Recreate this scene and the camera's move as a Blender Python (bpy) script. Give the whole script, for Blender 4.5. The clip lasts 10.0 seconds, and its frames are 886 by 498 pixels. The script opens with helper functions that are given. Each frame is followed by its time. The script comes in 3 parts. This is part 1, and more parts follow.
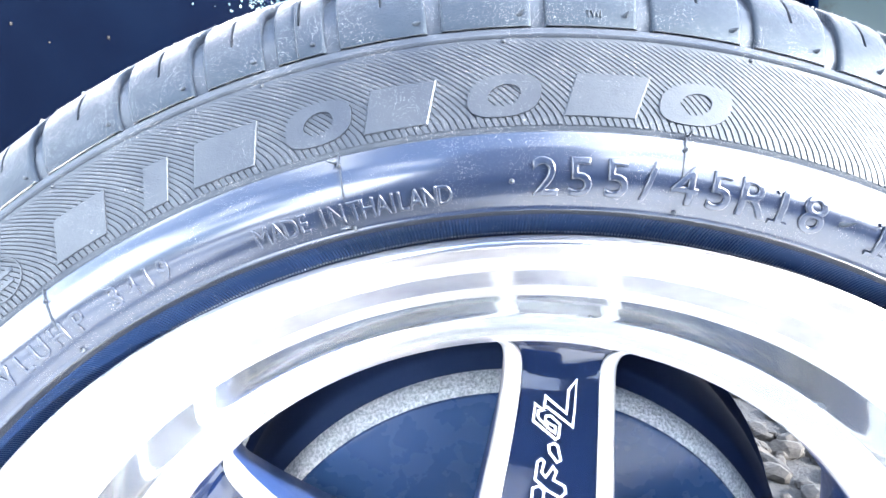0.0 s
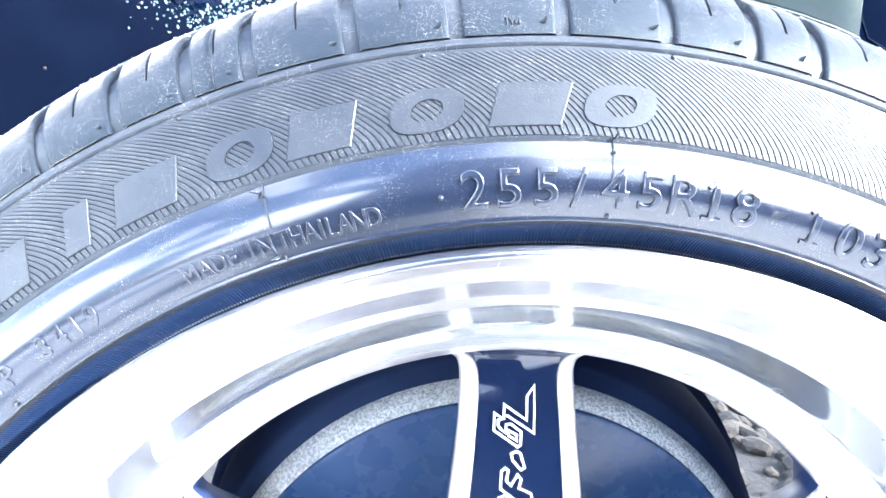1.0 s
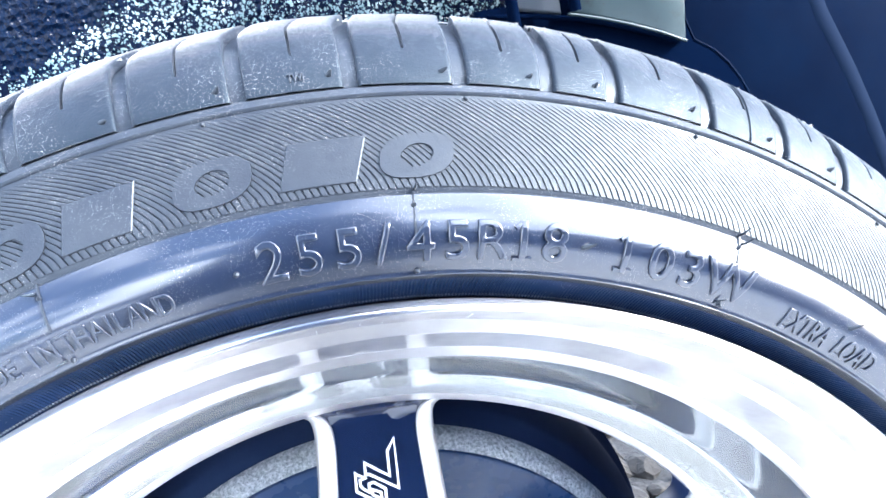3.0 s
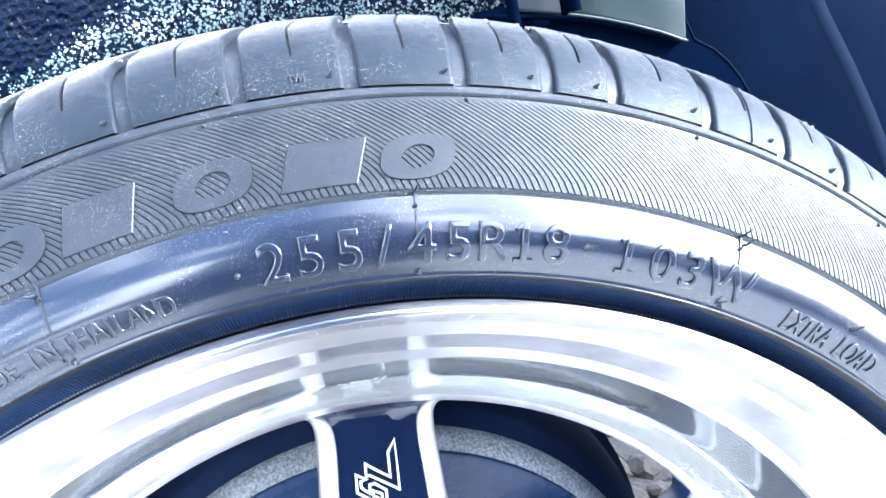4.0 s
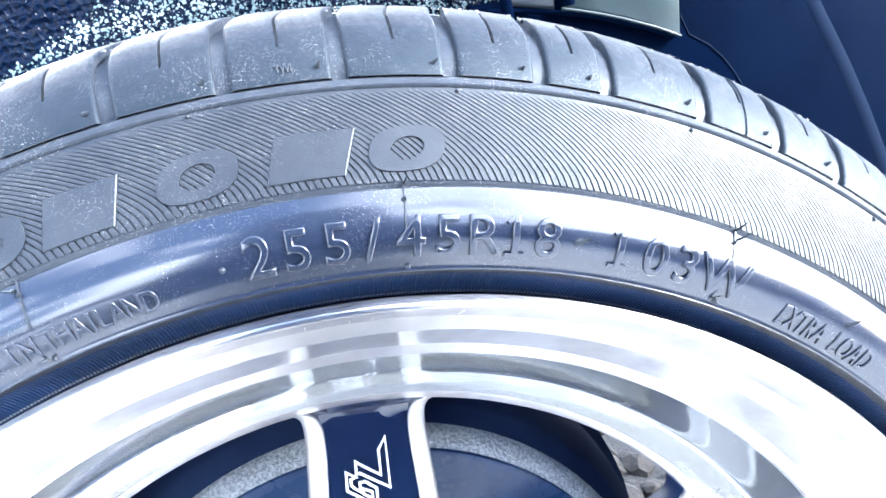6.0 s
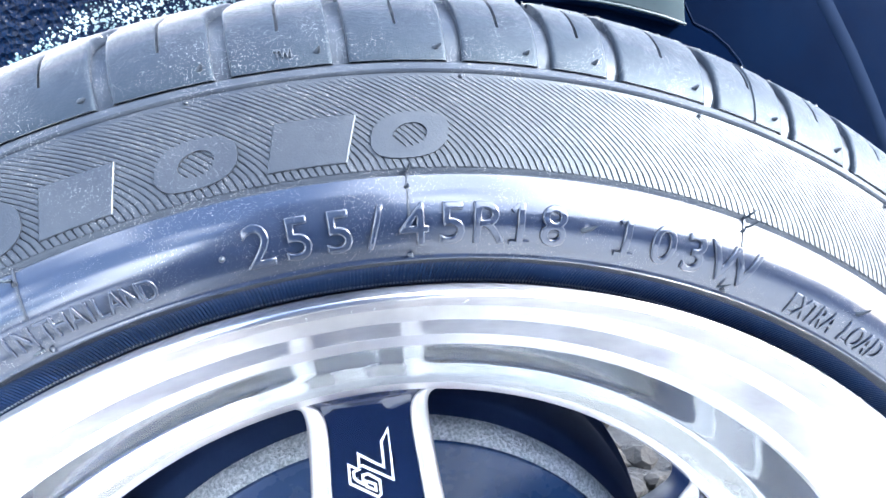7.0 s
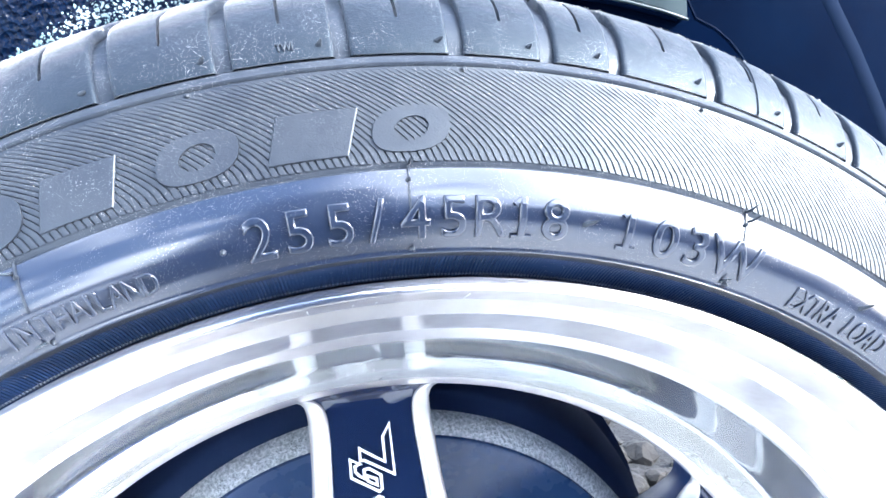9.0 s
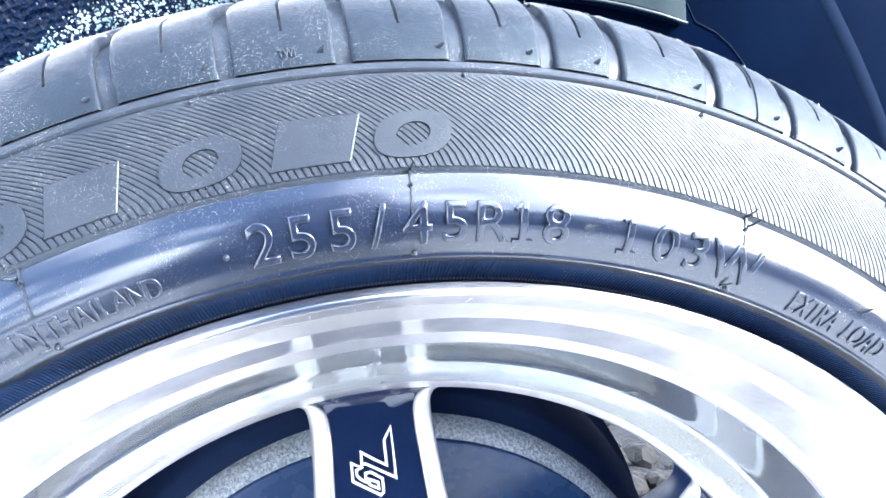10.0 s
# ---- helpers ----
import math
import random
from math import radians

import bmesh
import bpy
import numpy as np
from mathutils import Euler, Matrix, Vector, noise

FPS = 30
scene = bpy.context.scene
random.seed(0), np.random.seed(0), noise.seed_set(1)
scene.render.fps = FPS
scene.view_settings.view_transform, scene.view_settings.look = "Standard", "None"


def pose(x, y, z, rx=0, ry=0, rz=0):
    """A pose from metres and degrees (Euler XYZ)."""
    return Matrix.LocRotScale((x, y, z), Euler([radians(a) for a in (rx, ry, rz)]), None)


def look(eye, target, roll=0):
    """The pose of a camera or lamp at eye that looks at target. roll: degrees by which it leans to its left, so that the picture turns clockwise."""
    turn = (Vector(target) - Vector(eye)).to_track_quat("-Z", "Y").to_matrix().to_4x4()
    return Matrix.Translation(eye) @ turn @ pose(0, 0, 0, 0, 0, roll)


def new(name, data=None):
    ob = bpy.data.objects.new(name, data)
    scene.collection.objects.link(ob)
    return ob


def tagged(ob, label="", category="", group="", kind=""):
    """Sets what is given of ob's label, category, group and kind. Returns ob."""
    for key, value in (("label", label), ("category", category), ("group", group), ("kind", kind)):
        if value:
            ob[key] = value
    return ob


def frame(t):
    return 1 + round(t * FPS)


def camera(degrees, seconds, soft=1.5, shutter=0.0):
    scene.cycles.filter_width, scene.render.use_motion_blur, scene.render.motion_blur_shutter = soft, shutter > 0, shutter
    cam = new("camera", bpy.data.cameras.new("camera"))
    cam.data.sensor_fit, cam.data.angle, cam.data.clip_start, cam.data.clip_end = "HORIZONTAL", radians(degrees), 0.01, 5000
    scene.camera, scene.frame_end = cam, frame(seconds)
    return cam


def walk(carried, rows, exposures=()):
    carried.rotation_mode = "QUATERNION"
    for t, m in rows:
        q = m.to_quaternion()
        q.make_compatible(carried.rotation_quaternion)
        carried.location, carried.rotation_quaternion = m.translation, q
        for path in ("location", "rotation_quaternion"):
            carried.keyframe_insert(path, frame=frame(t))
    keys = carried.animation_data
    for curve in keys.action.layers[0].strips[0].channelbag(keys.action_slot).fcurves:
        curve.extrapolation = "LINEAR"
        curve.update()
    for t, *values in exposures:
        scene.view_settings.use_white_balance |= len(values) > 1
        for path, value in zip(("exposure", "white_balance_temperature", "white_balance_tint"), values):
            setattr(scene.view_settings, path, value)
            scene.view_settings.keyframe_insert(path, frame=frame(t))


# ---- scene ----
cam = camera(59.11, 10.0, soft=1.65)
HUB, SPIN = 0.334, 15.0
ROWS = [
    (0.0, -0.0591, -0.2340, 0.6318, 75.49, -5.26, 0.53),
    (0.5, -0.0560, -0.2329, 0.6330, 75.41, -4.21, 0.11),
    (1.0, -0.0470, -0.2283, 0.6378, 75.50, -1.31, -2.38),
    (1.5, -0.0309, -0.2273, 0.6435, 75.87, 1.60, -4.91),
    (2.0, -0.0236, -0.2229, 0.6455, 76.35, 3.37, -7.71),
    (2.5, -0.0162, -0.2202, 0.6471, 76.64, 4.43, -9.72),
    (2.7, -0.0165, -0.2186, 0.6470, 76.66, 4.25, -10.71),
    (3.8, -0.0171, -0.2171, 0.6474, 76.56, 4.19, -10.89),
    (4.0, -0.0172, -0.2171, 0.6475, 76.59, 4.22, -10.86),
    (4.5, -0.0173, -0.2162, 0.6472, 76.58, 4.15, -11.07),
    (5.0, -0.0174, -0.2163, 0.6470, 76.49, 4.09, -11.19),
    (5.5, -0.0163, -0.2159, 0.6468, 76.45, 4.10, -11.22),
    (6.8, -0.0149, -0.2102, 0.6427, 76.10, 4.30, -11.18),
    (7.0, -0.0151, -0.2101, 0.6430, 75.93, 4.32, -11.12),
    (7.5, -0.0145, -0.2095, 0.6424, 75.87, 4.32, -11.12),
    (8.0, -0.0147, -0.2100, 0.6422, 75.86, 4.28, -11.08),
    (8.5, -0.0145, -0.2096, 0.6418, 75.68, 4.33, -10.93),
    (9.0, -0.0152, -0.2098, 0.6421, 75.70, 4.27, -11.01),
    (9.5, -0.0156, -0.2116, 0.6428, 75.72, 4.28, -10.97),
    (10.0, -0.0160, -0.2107, 0.6431, 75.87, 4.33, -11.08),
]
walk(cam, [(t, pose(x, y, z, rx, ry, rz)) for t, x, y, z, rx, ry, rz in ROWS],
     exposures=[(0.0, 3.33, 6050, 11), (0.8, 3.35, 6000, 11), (1.6, 3.24, 5800, 11), (2.7, 2.88, 5700, 11), (4.0, 2.82, 5700, 11), (5.7, 2.90, 5700, 11), (7.2, 2.80, 5700, 11), (10.0, 2.80, 5700, 11)])

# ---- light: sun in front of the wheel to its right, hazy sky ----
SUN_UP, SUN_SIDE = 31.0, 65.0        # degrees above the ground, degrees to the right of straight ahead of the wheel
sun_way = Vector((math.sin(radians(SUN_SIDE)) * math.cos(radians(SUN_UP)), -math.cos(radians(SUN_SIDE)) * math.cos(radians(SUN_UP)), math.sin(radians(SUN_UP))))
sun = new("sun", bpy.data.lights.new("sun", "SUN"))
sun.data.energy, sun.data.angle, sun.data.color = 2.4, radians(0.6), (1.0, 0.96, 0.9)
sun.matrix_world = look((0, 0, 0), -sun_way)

world = bpy.data.worlds.new("sky")
scene.world = world
world.use_nodes = True
wn = world.node_tree.nodes
sky = wn.new("ShaderNodeTexSky")
sky.sky_type, sky.sun_disc = "NISHITA", False
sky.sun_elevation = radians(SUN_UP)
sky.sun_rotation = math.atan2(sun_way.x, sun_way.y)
sky.air_density, sky.dust_density, sky.ozone_density = 1.2, 5.0, 3.0
CLOUD_TURN = 20.0
way = wn.new("ShaderNodeTexCoord").outputs["Generated"]
puffs = wn.new("ShaderNodeTexNoise")
puffs.inputs["Scale"].default_value, puffs.inputs["Detail"].default_value, puffs.inputs["Roughness"].default_value = 2.2, 4.0, 0.5
drift = wn.new("ShaderNodeMapping")
drift.inputs["Location"].default_value, drift.inputs["Rotation"].default_value = (0.0, 0.0, 0.35), (0.0, 0.0, radians(CLOUD_TURN))
world.node_tree.links.new(way, drift.inputs["Vector"])
world.node_tree.links.new(drift.outputs["Vector"], puffs.inputs["Vector"])
cover = wn.new("ShaderNodeMapRange")
cover.inputs["From Min"].default_value, cover.inputs["From Max"].default_value = 0.47, 0.61
world.node_tree.links.new(puffs.outputs["Fac"], cover.inputs["Value"])
cloud = wn.new("ShaderNodeMix")
cloud.data_type = "RGBA"
world.node_tree.links.new(cover.outputs["Result"], cloud.inputs[0])
world.node_tree.links.new(sky.outputs["Color"], cloud.inputs[6])
cloud.inputs[7].default_value = (13.5, 13.8, 14.2, 1)
wn["Background"].inputs["Strength"].default_value = 0.135
world.node_tree.links.new(cloud.outputs[2], wn["Background"].inputs["Color"])


# ---- materials ----
def material(name, colour, rough, metal=0.0, specular=0.5):
    m = bpy.data.materials.new(name)
    m.use_nodes = True
    b = m.node_tree.nodes["Principled BSDF"]
    b.inputs["Base Color"].default_value = (*colour, 1)
    b.inputs["Roughness"].default_value = rough
    b.inputs["Metallic"].default_value = metal
    b.inputs["Specular IOR Level"].default_value = specular
    return m


class Nodes:
    """Short ways to add nodes to one material."""

    def __init__(self, m):
        self.t, self.b = m.node_tree, m.node_tree.nodes["Principled BSDF"]
        self.place = self.t.nodes.new("ShaderNodeTexCoord").outputs["Object"]

    def link(self, a, b):
        self.t.links.new(a, b)

    def noise(self, scale, detail=3.0, rough=0.55, vector=None):
        n = self.t.nodes.new("ShaderNodeTexNoise")
        n.inputs["Scale"].default_value, n.inputs["Detail"].default_value, n.inputs["Roughness"].default_value = scale, detail, rough
        self.link(vector or self.place, n.inputs["Vector"])
        return n.outputs["Fac"]

    def cells(self, scale, feature="F1"):
        n = self.t.nodes.new("ShaderNodeTexVoronoi")
        n.feature = feature
        n.inputs["Scale"].default_value = scale
        self.link(self.place, n.inputs["Vector"])
        return n.outputs["Distance"]

    def ramp(self, fac, a, b, lo=0.0, hi=1.0):
        n = self.t.nodes.new("ShaderNodeMapRange")
        for i, v in zip(("From Min", "From Max", "To Min", "To Max"), (a, b, lo, hi)):
            n.inputs[i].default_value = v
        self.link(fac, n.inputs["Value"])
        return n.outputs["Result"]

    def math(self, op, a, b=0.0):
        n = self.t.nodes.new("ShaderNodeMath")
        n.operation = op
        for s, v in zip(n.inputs, (a, b)):
            if isinstance(v, (int, float)):
                s.default_value = v
            else:
                self.link(v, s)
        return n.outputs[0]

    def mix(self, fac, a, b):
        n = self.t.nodes.new("ShaderNodeMix")
        n.data_type = "RGBA"
        for s, v in ((n.inputs[0], fac), (n.inputs[6], a), (n.inputs[7], b)):
            if isinstance(v, tuple):
                s.default_value = (*v, 1)
            elif isinstance(v, (int, float)):
                s.default_value = v
            else:
                self.link(v, s)
        return n.outputs[2]

    def radius(self):
        n = self.t.nodes.new("ShaderNodeSeparateXYZ")
        self.link(self.place, n.inputs[0])
        x, y = n.outputs[0], n.outputs[1]
        return self.math("SQRT", self.math("ADD", self.math("MULTIPLY", x, x), self.math("MULTIPLY", y, y)))

    def bump(self, height, strength, distance, after=None):
        n = self.t.nodes.new("ShaderNodeBump")
        n.inputs["Strength"].default_value, n.inputs["Distance"].default_value = strength, distance
        self.link(height, n.inputs["Height"])
        if after:
            self.link(after, n.inputs["Normal"])
        return n.outputs["Normal"]

    def colour(self, v):
        self.link(v, self.b.inputs["Base Color"])

    def rough(self, v):
        self.link(v, self.b.inputs["Roughness"])

    def normal(self, v):
        self.link(v, self.b.inputs["Normal"])


def rubber(name, dust, specks, rough_lo, rough_hi, dark=0.016, shine=0.5, grit=0.18, cool=1.5):
    m = material(name, (dark, dark, dark * 1.1), 0.45, 0.0, shine)
    n = Nodes(m)
    film = n.ramp(n.noise(38, 5, 0.65), 0.35, 0.72)
    base = n.mix(n.math("MULTIPLY", film, dust), (dark * 1.2 / cool, dark, dark * cool), (0.098, 0.107, 0.113))
    spots = n.math("MULTIPLY", n.ramp(n.noise(3400, 1, 0.4), 0.685, 0.715), n.ramp(n.noise(70, 3), 0.40, 0.62))
    spots = n.math("MULTIPLY", spots, specks)
    n.colour(n.mix(spots, base, (0.55, 0.54, 0.52)))
    n.rough(n.ramp(n.noise(120, 4), 0.3, 0.7, rough_lo, rough_hi))
    fine = n.bump(n.noise(1900, 3), grit, 0.0005)
    n.normal(n.bump(n.noise(260, 3), 0.10, 0.0012, fine))
    return m


RUBBER_BELT = rubber("rubber_smooth_belt", 0.03, 0.4, 0.34, 0.43, 0.0065, 0.36, 0.14, 3.2)
RUBBER_WALL = rubber("rubber_sidewall", 0.18, 1.0, 0.38, 0.50, cool=1.6)
RUBBER_RIB = rubber("rubber_serration", 0.15, 0.7, 0.44, 0.57)
RUBBER_TREAD = rubber("rubber_tread", 0.05, 1.0, 0.42, 0.58, 0.009, 0.36, 0.4, 1.9)
RUBBER_LETTER = rubber("rubber_lettering", 0.16, 0.4, 0.36, 0.48)
RUBBER_TEXT = rubber("rubber_small_text", 0.04, 0.2, 0.32, 0.40, 0.0065, 0.40, 0.16, 3.0)


def ribbed_rubber():
    """The band beside the rim, with fine radial ribs."""
    m = material("rubber_ribbed_band", (0.010, 0.010, 0.012), 0.4, 0.0, 0.22)
    n = Nodes(m)
    xyz = n.t.nodes.new("ShaderNodeSeparateXYZ")
    n.link(n.place, xyz.inputs[0])
    waves = n.math("SINE", n.math("MULTIPLY", n.math("ARCTAN2", xyz.outputs[0], xyz.outputs[1]), 1500.0))
    n.normal(n.bump(n.math("MULTIPLY", waves, n.ramp(n.noise(30, 3), 0.35, 0.6)), 0.75, 0.0005))
    n.colour(n.mix(n.ramp(n.noise(1500, 1), 0.72, 0.75), (0.009, 0.022, 0.062), (0.18, 0.18, 0.19)))
    n.rough(n.ramp(n.noise(80, 4), 0.3, 0.7, 0.34, 0.5))
    return m


RUBBER_BAND = ribbed_rubber()
GLINT_RUBBER = rubber("glint_pale_rubber", 1.0, 0.0, 0.4, 0.5, 0.12)
RUBBER_EDGE = rubber("rubber_band_edge", 0.10, 0.5, 0.5, 0.65, 0.011, 0.25)
for m in (RUBBER_BELT, RUBBER_TEXT):        # a thin dressing over the smooth rubber
    glaze = m.node_tree.nodes["Principled BSDF"]
    glaze.inputs["Coat Weight"].default_value, glaze.inputs["Coat Roughness"].default_value, glaze.inputs["Coat IOR"].default_value = 0.9, 0.15, 1.78
    glaze.inputs["Specular Tint"].default_value = (0.74, 0.86, 1.0, 1)
for m in (RUBBER_TREAD, RUBBER_WALL, RUBBER_RIB):
    b = m.node_tree.nodes["Principled BSDF"]
    b.inputs["Sheen Weight"].default_value, b.inputs["Sheen Roughness"].default_value = (0.48 if m is RUBBER_TREAD else 0.02), 0.26
for m in (RUBBER_TREAD, RUBBER_WALL, RUBBER_RIB, RUBBER_LETTER, RUBBER_EDGE):
    m.node_tree.nodes["Principled BSDF"].inputs["Specular Tint"].default_value = (0.74, 0.92, 1.0, 1) if m is RUBBER_TREAD else (0.85, 0.95, 1.0, 1)


def turned_metal(name, tone, mirror, haze, share, grooves):
    """Bare aluminium polished on a lathe: a clear mirror over a soft haze of fine scratches. share: how much is haze; grooves: how far they all run round the axle."""
    m = material(name, tone, mirror, 1.0)
    n = Nodes(m)
    stretched = n.t.nodes.new("ShaderNodeCombineXYZ")
    n.link(n.radius(), stretched.inputs[0])
    lines = n.noise(1500, 2, 0.5, stretched.outputs[0])
    smear = n.noise(26, 4, 0.6)
    n.rough(n.math("ADD", n.ramp(lines, 0.3, 0.7, mirror * 0.8, mirror * 1.25), n.ramp(smear, 0.5, 0.8, 0.0, 0.05)))
    stain = n.mix(n.ramp(smear, 0.5, 0.8), tone, tuple(c * 0.92 for c in tone))
    n.colour(stain)
    soft = n.t.nodes.new("ShaderNodeBsdfPrincipled")
    soft.inputs["Metallic"].default_value, soft.inputs["Roughness"].default_value = 1.0, haze
    n.link(stain, soft.inputs["Base Color"])
    if grooves:
        outwards = n.t.nodes.new("ShaderNodeVectorMath")
        outwards.operation, outwards.inputs[1].default_value = "MULTIPLY", (1, 1, 0)
        n.link(n.place, outwards.inputs[0])
        turned = n.t.nodes.new("ShaderNodeVectorTransform")
        turned.convert_from, turned.convert_to = "OBJECT", "WORLD"
        n.link(outwards.outputs[0], turned.inputs[0])
        n.link(turned.outputs[0], soft.inputs["Tangent"])
        soft.inputs["Anisotropic"].default_value = grooves
    blend = n.t.nodes.new("ShaderNodeMixShader")
    n.link(n.ramp(n.noise(45, 4), 0.3, 0.75, share * 0.8, min(1.0, share * 1.2)), blend.inputs[0])
    n.link(n.b.outputs[0], blend.inputs[1])
    n.link(soft.outputs[0], blend.inputs[2])
    n.link(blend.outputs[0], n.t.nodes["Material Output"].inputs["Surface"])
    return m


POLISHED = turned_metal("polished_aluminium", (0.95, 0.92, 0.90), 0.12, 0.44, 0.33, 0.97)
TURNED = turned_metal("reflection_grey_aluminium", (0.66, 0.625, 0.605), 0.13, 0.44, 0.50, 0.97)
TURNED_PALE = turned_metal("pale_reflection_grey_aluminium", (0.79, 0.77, 0.755), 0.13, 0.44, 0.50, 0.97)
FLANGE_METAL = turned_metal("ring_aluminium", (0.90, 0.865, 0.845), 0.12, 0.44, 0.45, 0.97)
BRUSHED = turned_metal("brushed_aluminium", (0.745, 0.765, 0.755), 0.09, 0.50, 0.23, 0.0)


def machined():
    m = material("machined_edge", (0.56, 0.55, 0.535), 0.5, 1.0)
    n = Nodes(m)
    n.rough(n.ramp(n.noise(160, 4), 0.3, 0.7, 0.46, 0.6))
    n.normal(n.bump(n.noise(900, 2), 0.08, 0.0003))
    return m


MACHINED = machined()


def black_gloss():
    m = material("black_gloss_paint", (0.005, 0.011, 0.036), 0.06)
    n = Nodes(m)
    n.rough(n.ramp(n.noise(55, 5), 0.4, 0.8, 0.04, 0.16))
    m.node_tree.nodes["Principled BSDF"].inputs["Coat Weight"].default_value = 0.6
    m.node_tree.nodes["Principled BSDF"].inputs["Coat Roughness"].default_value = 0.03
    return m


BLACK_GLOSS = black_gloss()
DECAL = material("white_decal", (0.82, 0.82, 0.82), 0.35)


def satin_black():
    m = material("satin_black_paint", (0.012, 0.012, 0.014), 0.42)
    n = Nodes(m)
    n.colour(n.mix(n.ramp(n.noise(40, 5), 0.45, 0.75), (0.013, 0.028, 0.086), (0.020, 0.040, 0.115)))
    n.rough(n.ramp(n.noise(90, 4), 0.3, 0.7, 0.35, 0.55))
    return m


SATIN_BLACK = satin_black()


def cast_iron():
    m = material("rough_cast_metal", (0.5, 0.5, 0.5), 0.5, 0.25)
    n = Nodes(m)
    grains = n.noise(620, 4, 0.62)
    n.colour(n.mix(n.ramp(grains, 0.38, 0.62), (0.40, 0.44, 0.45), (0.86, 0.88, 0.88)))
    n.normal(n.bump(grains, 1.0, 0.003))
    return m


CAST_IRON = cast_iron()


def drum_paint():
    m = material("smooth_drum_paint", (0.006, 0.010, 0.026), 0.2, 0.0, 0.4)
    n = Nodes(m)
    n.rough(n.ramp(n.noise(70, 4), 0.3, 0.7, 0.22, 0.32))
    n.colour(n.mix(n.ramp(n.noise(40, 5), 0.45, 0.75), (0.025, 0.054, 0.130), (0.029, 0.060, 0.138)))
    n.normal(n.bump(n.noise(500, 3), 0.06, 0.0006))
    return m


DRUM_PAINT = drum_paint()


def dull_black():
    """Flat black paint in a raised navy tone, faintly mottled."""
    m = material("dull_black_paint", (0.006, 0.016, 0.050), 0.75, 0.0, 0.15)
    n = Nodes(m)
    n.colour(n.mix(n.ramp(n.noise(45, 5), 0.4, 0.75), (0.030, 0.050, 0.115), (0.040, 0.062, 0.138)))
    n.normal(n.bump(n.noise(600, 3), 0.15, 0.0006))
    return m


DRUM_SIDE = dull_black()


def underseal():
    m = material("wet_black_underseal", (0.005, 0.009, 0.02), 0.22, 0.0, 0.08)
    n = Nodes(m)
    lumps = n.cells(190)
    n.normal(n.bump(n.noise(170, 2, 0.5), 0.8, 0.004, n.bump(lumps, 0.8, 0.004)))
    n.rough(n.ramp(n.noise(60, 4), 0.3, 0.7, 0.16, 0.30))
    n.colour(n.mix(n.ramp(n.noise(30, 5), 0.45, 0.75), (0.0016, 0.0055, 0.018), (0.005, 0.012, 0.029)))
    return m


UNDERSEAL = underseal()


def sunlit_lump():
    m = material("sunlit_pale_lumps", (0.004, 0.006, 0.012), 0.2, 0.0, 1.0)
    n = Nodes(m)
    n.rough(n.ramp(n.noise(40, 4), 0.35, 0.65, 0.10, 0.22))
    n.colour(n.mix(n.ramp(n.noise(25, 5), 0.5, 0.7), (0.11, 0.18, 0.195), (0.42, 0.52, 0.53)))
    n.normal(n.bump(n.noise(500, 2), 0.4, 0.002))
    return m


SUNLIT_LUMP = sunlit_lump()


def dark_plastic(name, low, high):
    m = material(name, (0.012, 0.012, 0.014), 0.4, 0.0, 0.03)
    n = Nodes(m)
    n.colour(n.mix(n.ramp(n.noise(14, 5), 0.4, 0.75), low, high))
    n.rough(n.ramp(n.noise(50, 4), 0.3, 0.7, 0.45, 0.65))
    n.normal(n.bump(n.noise(700, 2), 0.1, 0.0006))
    return m


DARK_PLASTIC = dark_plastic("dark_plastic_liner", (0.0007, 0.0042, 0.0160), (0.0013, 0.0068, 0.0225))
LINER_BLACK = dark_plastic("black_plastic_liner", (0.0007, 0.0024, 0.009), (0.0014, 0.0042, 0.013))


def pale_paint():
    m = material("pale_dusty_paint", (0.5, 0.52, 0.52), 0.4)
    n = Nodes(m)
    dirt = n.ramp(n.noise(60, 6, 0.7), 0.55, 0.72)
    spots = n.ramp(n.noise(330, 2), 0.68, 0.72)
    n.colour(n.mix(spots, n.mix(dirt, (0.026, 0.042, 0.046), (0.014, 0.020, 0.022)), (0.03, 0.03, 0.03)))
    n.rough(n.ramp(dirt, 0.0, 1.0, 0.3, 0.6))
    return m


PALE_PAINT = pale_paint()
CREASE = material("pale_plastic_crease", (0.0040, 0.0098, 0.0250), 0.85, 0.0, 0.05)
GREY_PAINT = material("dull_grey_paint", (0.050, 0.060, 0.074), 0.5)
PALE_DUST = material("pale_dust", (0.30, 0.30, 0.29), 0.9)
MATTE_BLACK = material("matte_black_rubber", (0.0010, 0.0030, 0.0105), 0.8, 0.0, 0.0)
REFLECTED_DARK = material("reflected_dark", (0.020, 0.036, 0.080), 0.8)


def dirt_ground():
    m = material("dark_dirt_ground", (0.07, 0.068, 0.062), 0.9)
    n = Nodes(m)
    grains = n.noise(95, 6, 0.65)
    n.colour(n.mix(n.ramp(n.noise(3, 5), 0.35, 0.7), n.mix(grains, (0.010, 0.011, 0.013), (0.030, 0.031, 0.033)), n.mix(grains, (0.015, 0.016, 0.018), (0.042, 0.043, 0.044))))
    n.normal(n.bump(grains, 0.9, 0.012))
    return m


GROUND = dirt_ground()


def pale_concrete():
    m = material("pale_concrete", (0.5, 0.48, 0.45), 0.8)
    n = Nodes(m)
    grains = n.noise(160, 6, 0.65)
    n.colour(n.mix(n.ramp(n.noise(5, 5), 0.35, 0.7), n.mix(grains, (0.46, 0.485, 0.50), (0.60, 0.625, 0.64)), n.mix(grains, (0.52, 0.54, 0.555), (0.66, 0.68, 0.69))))
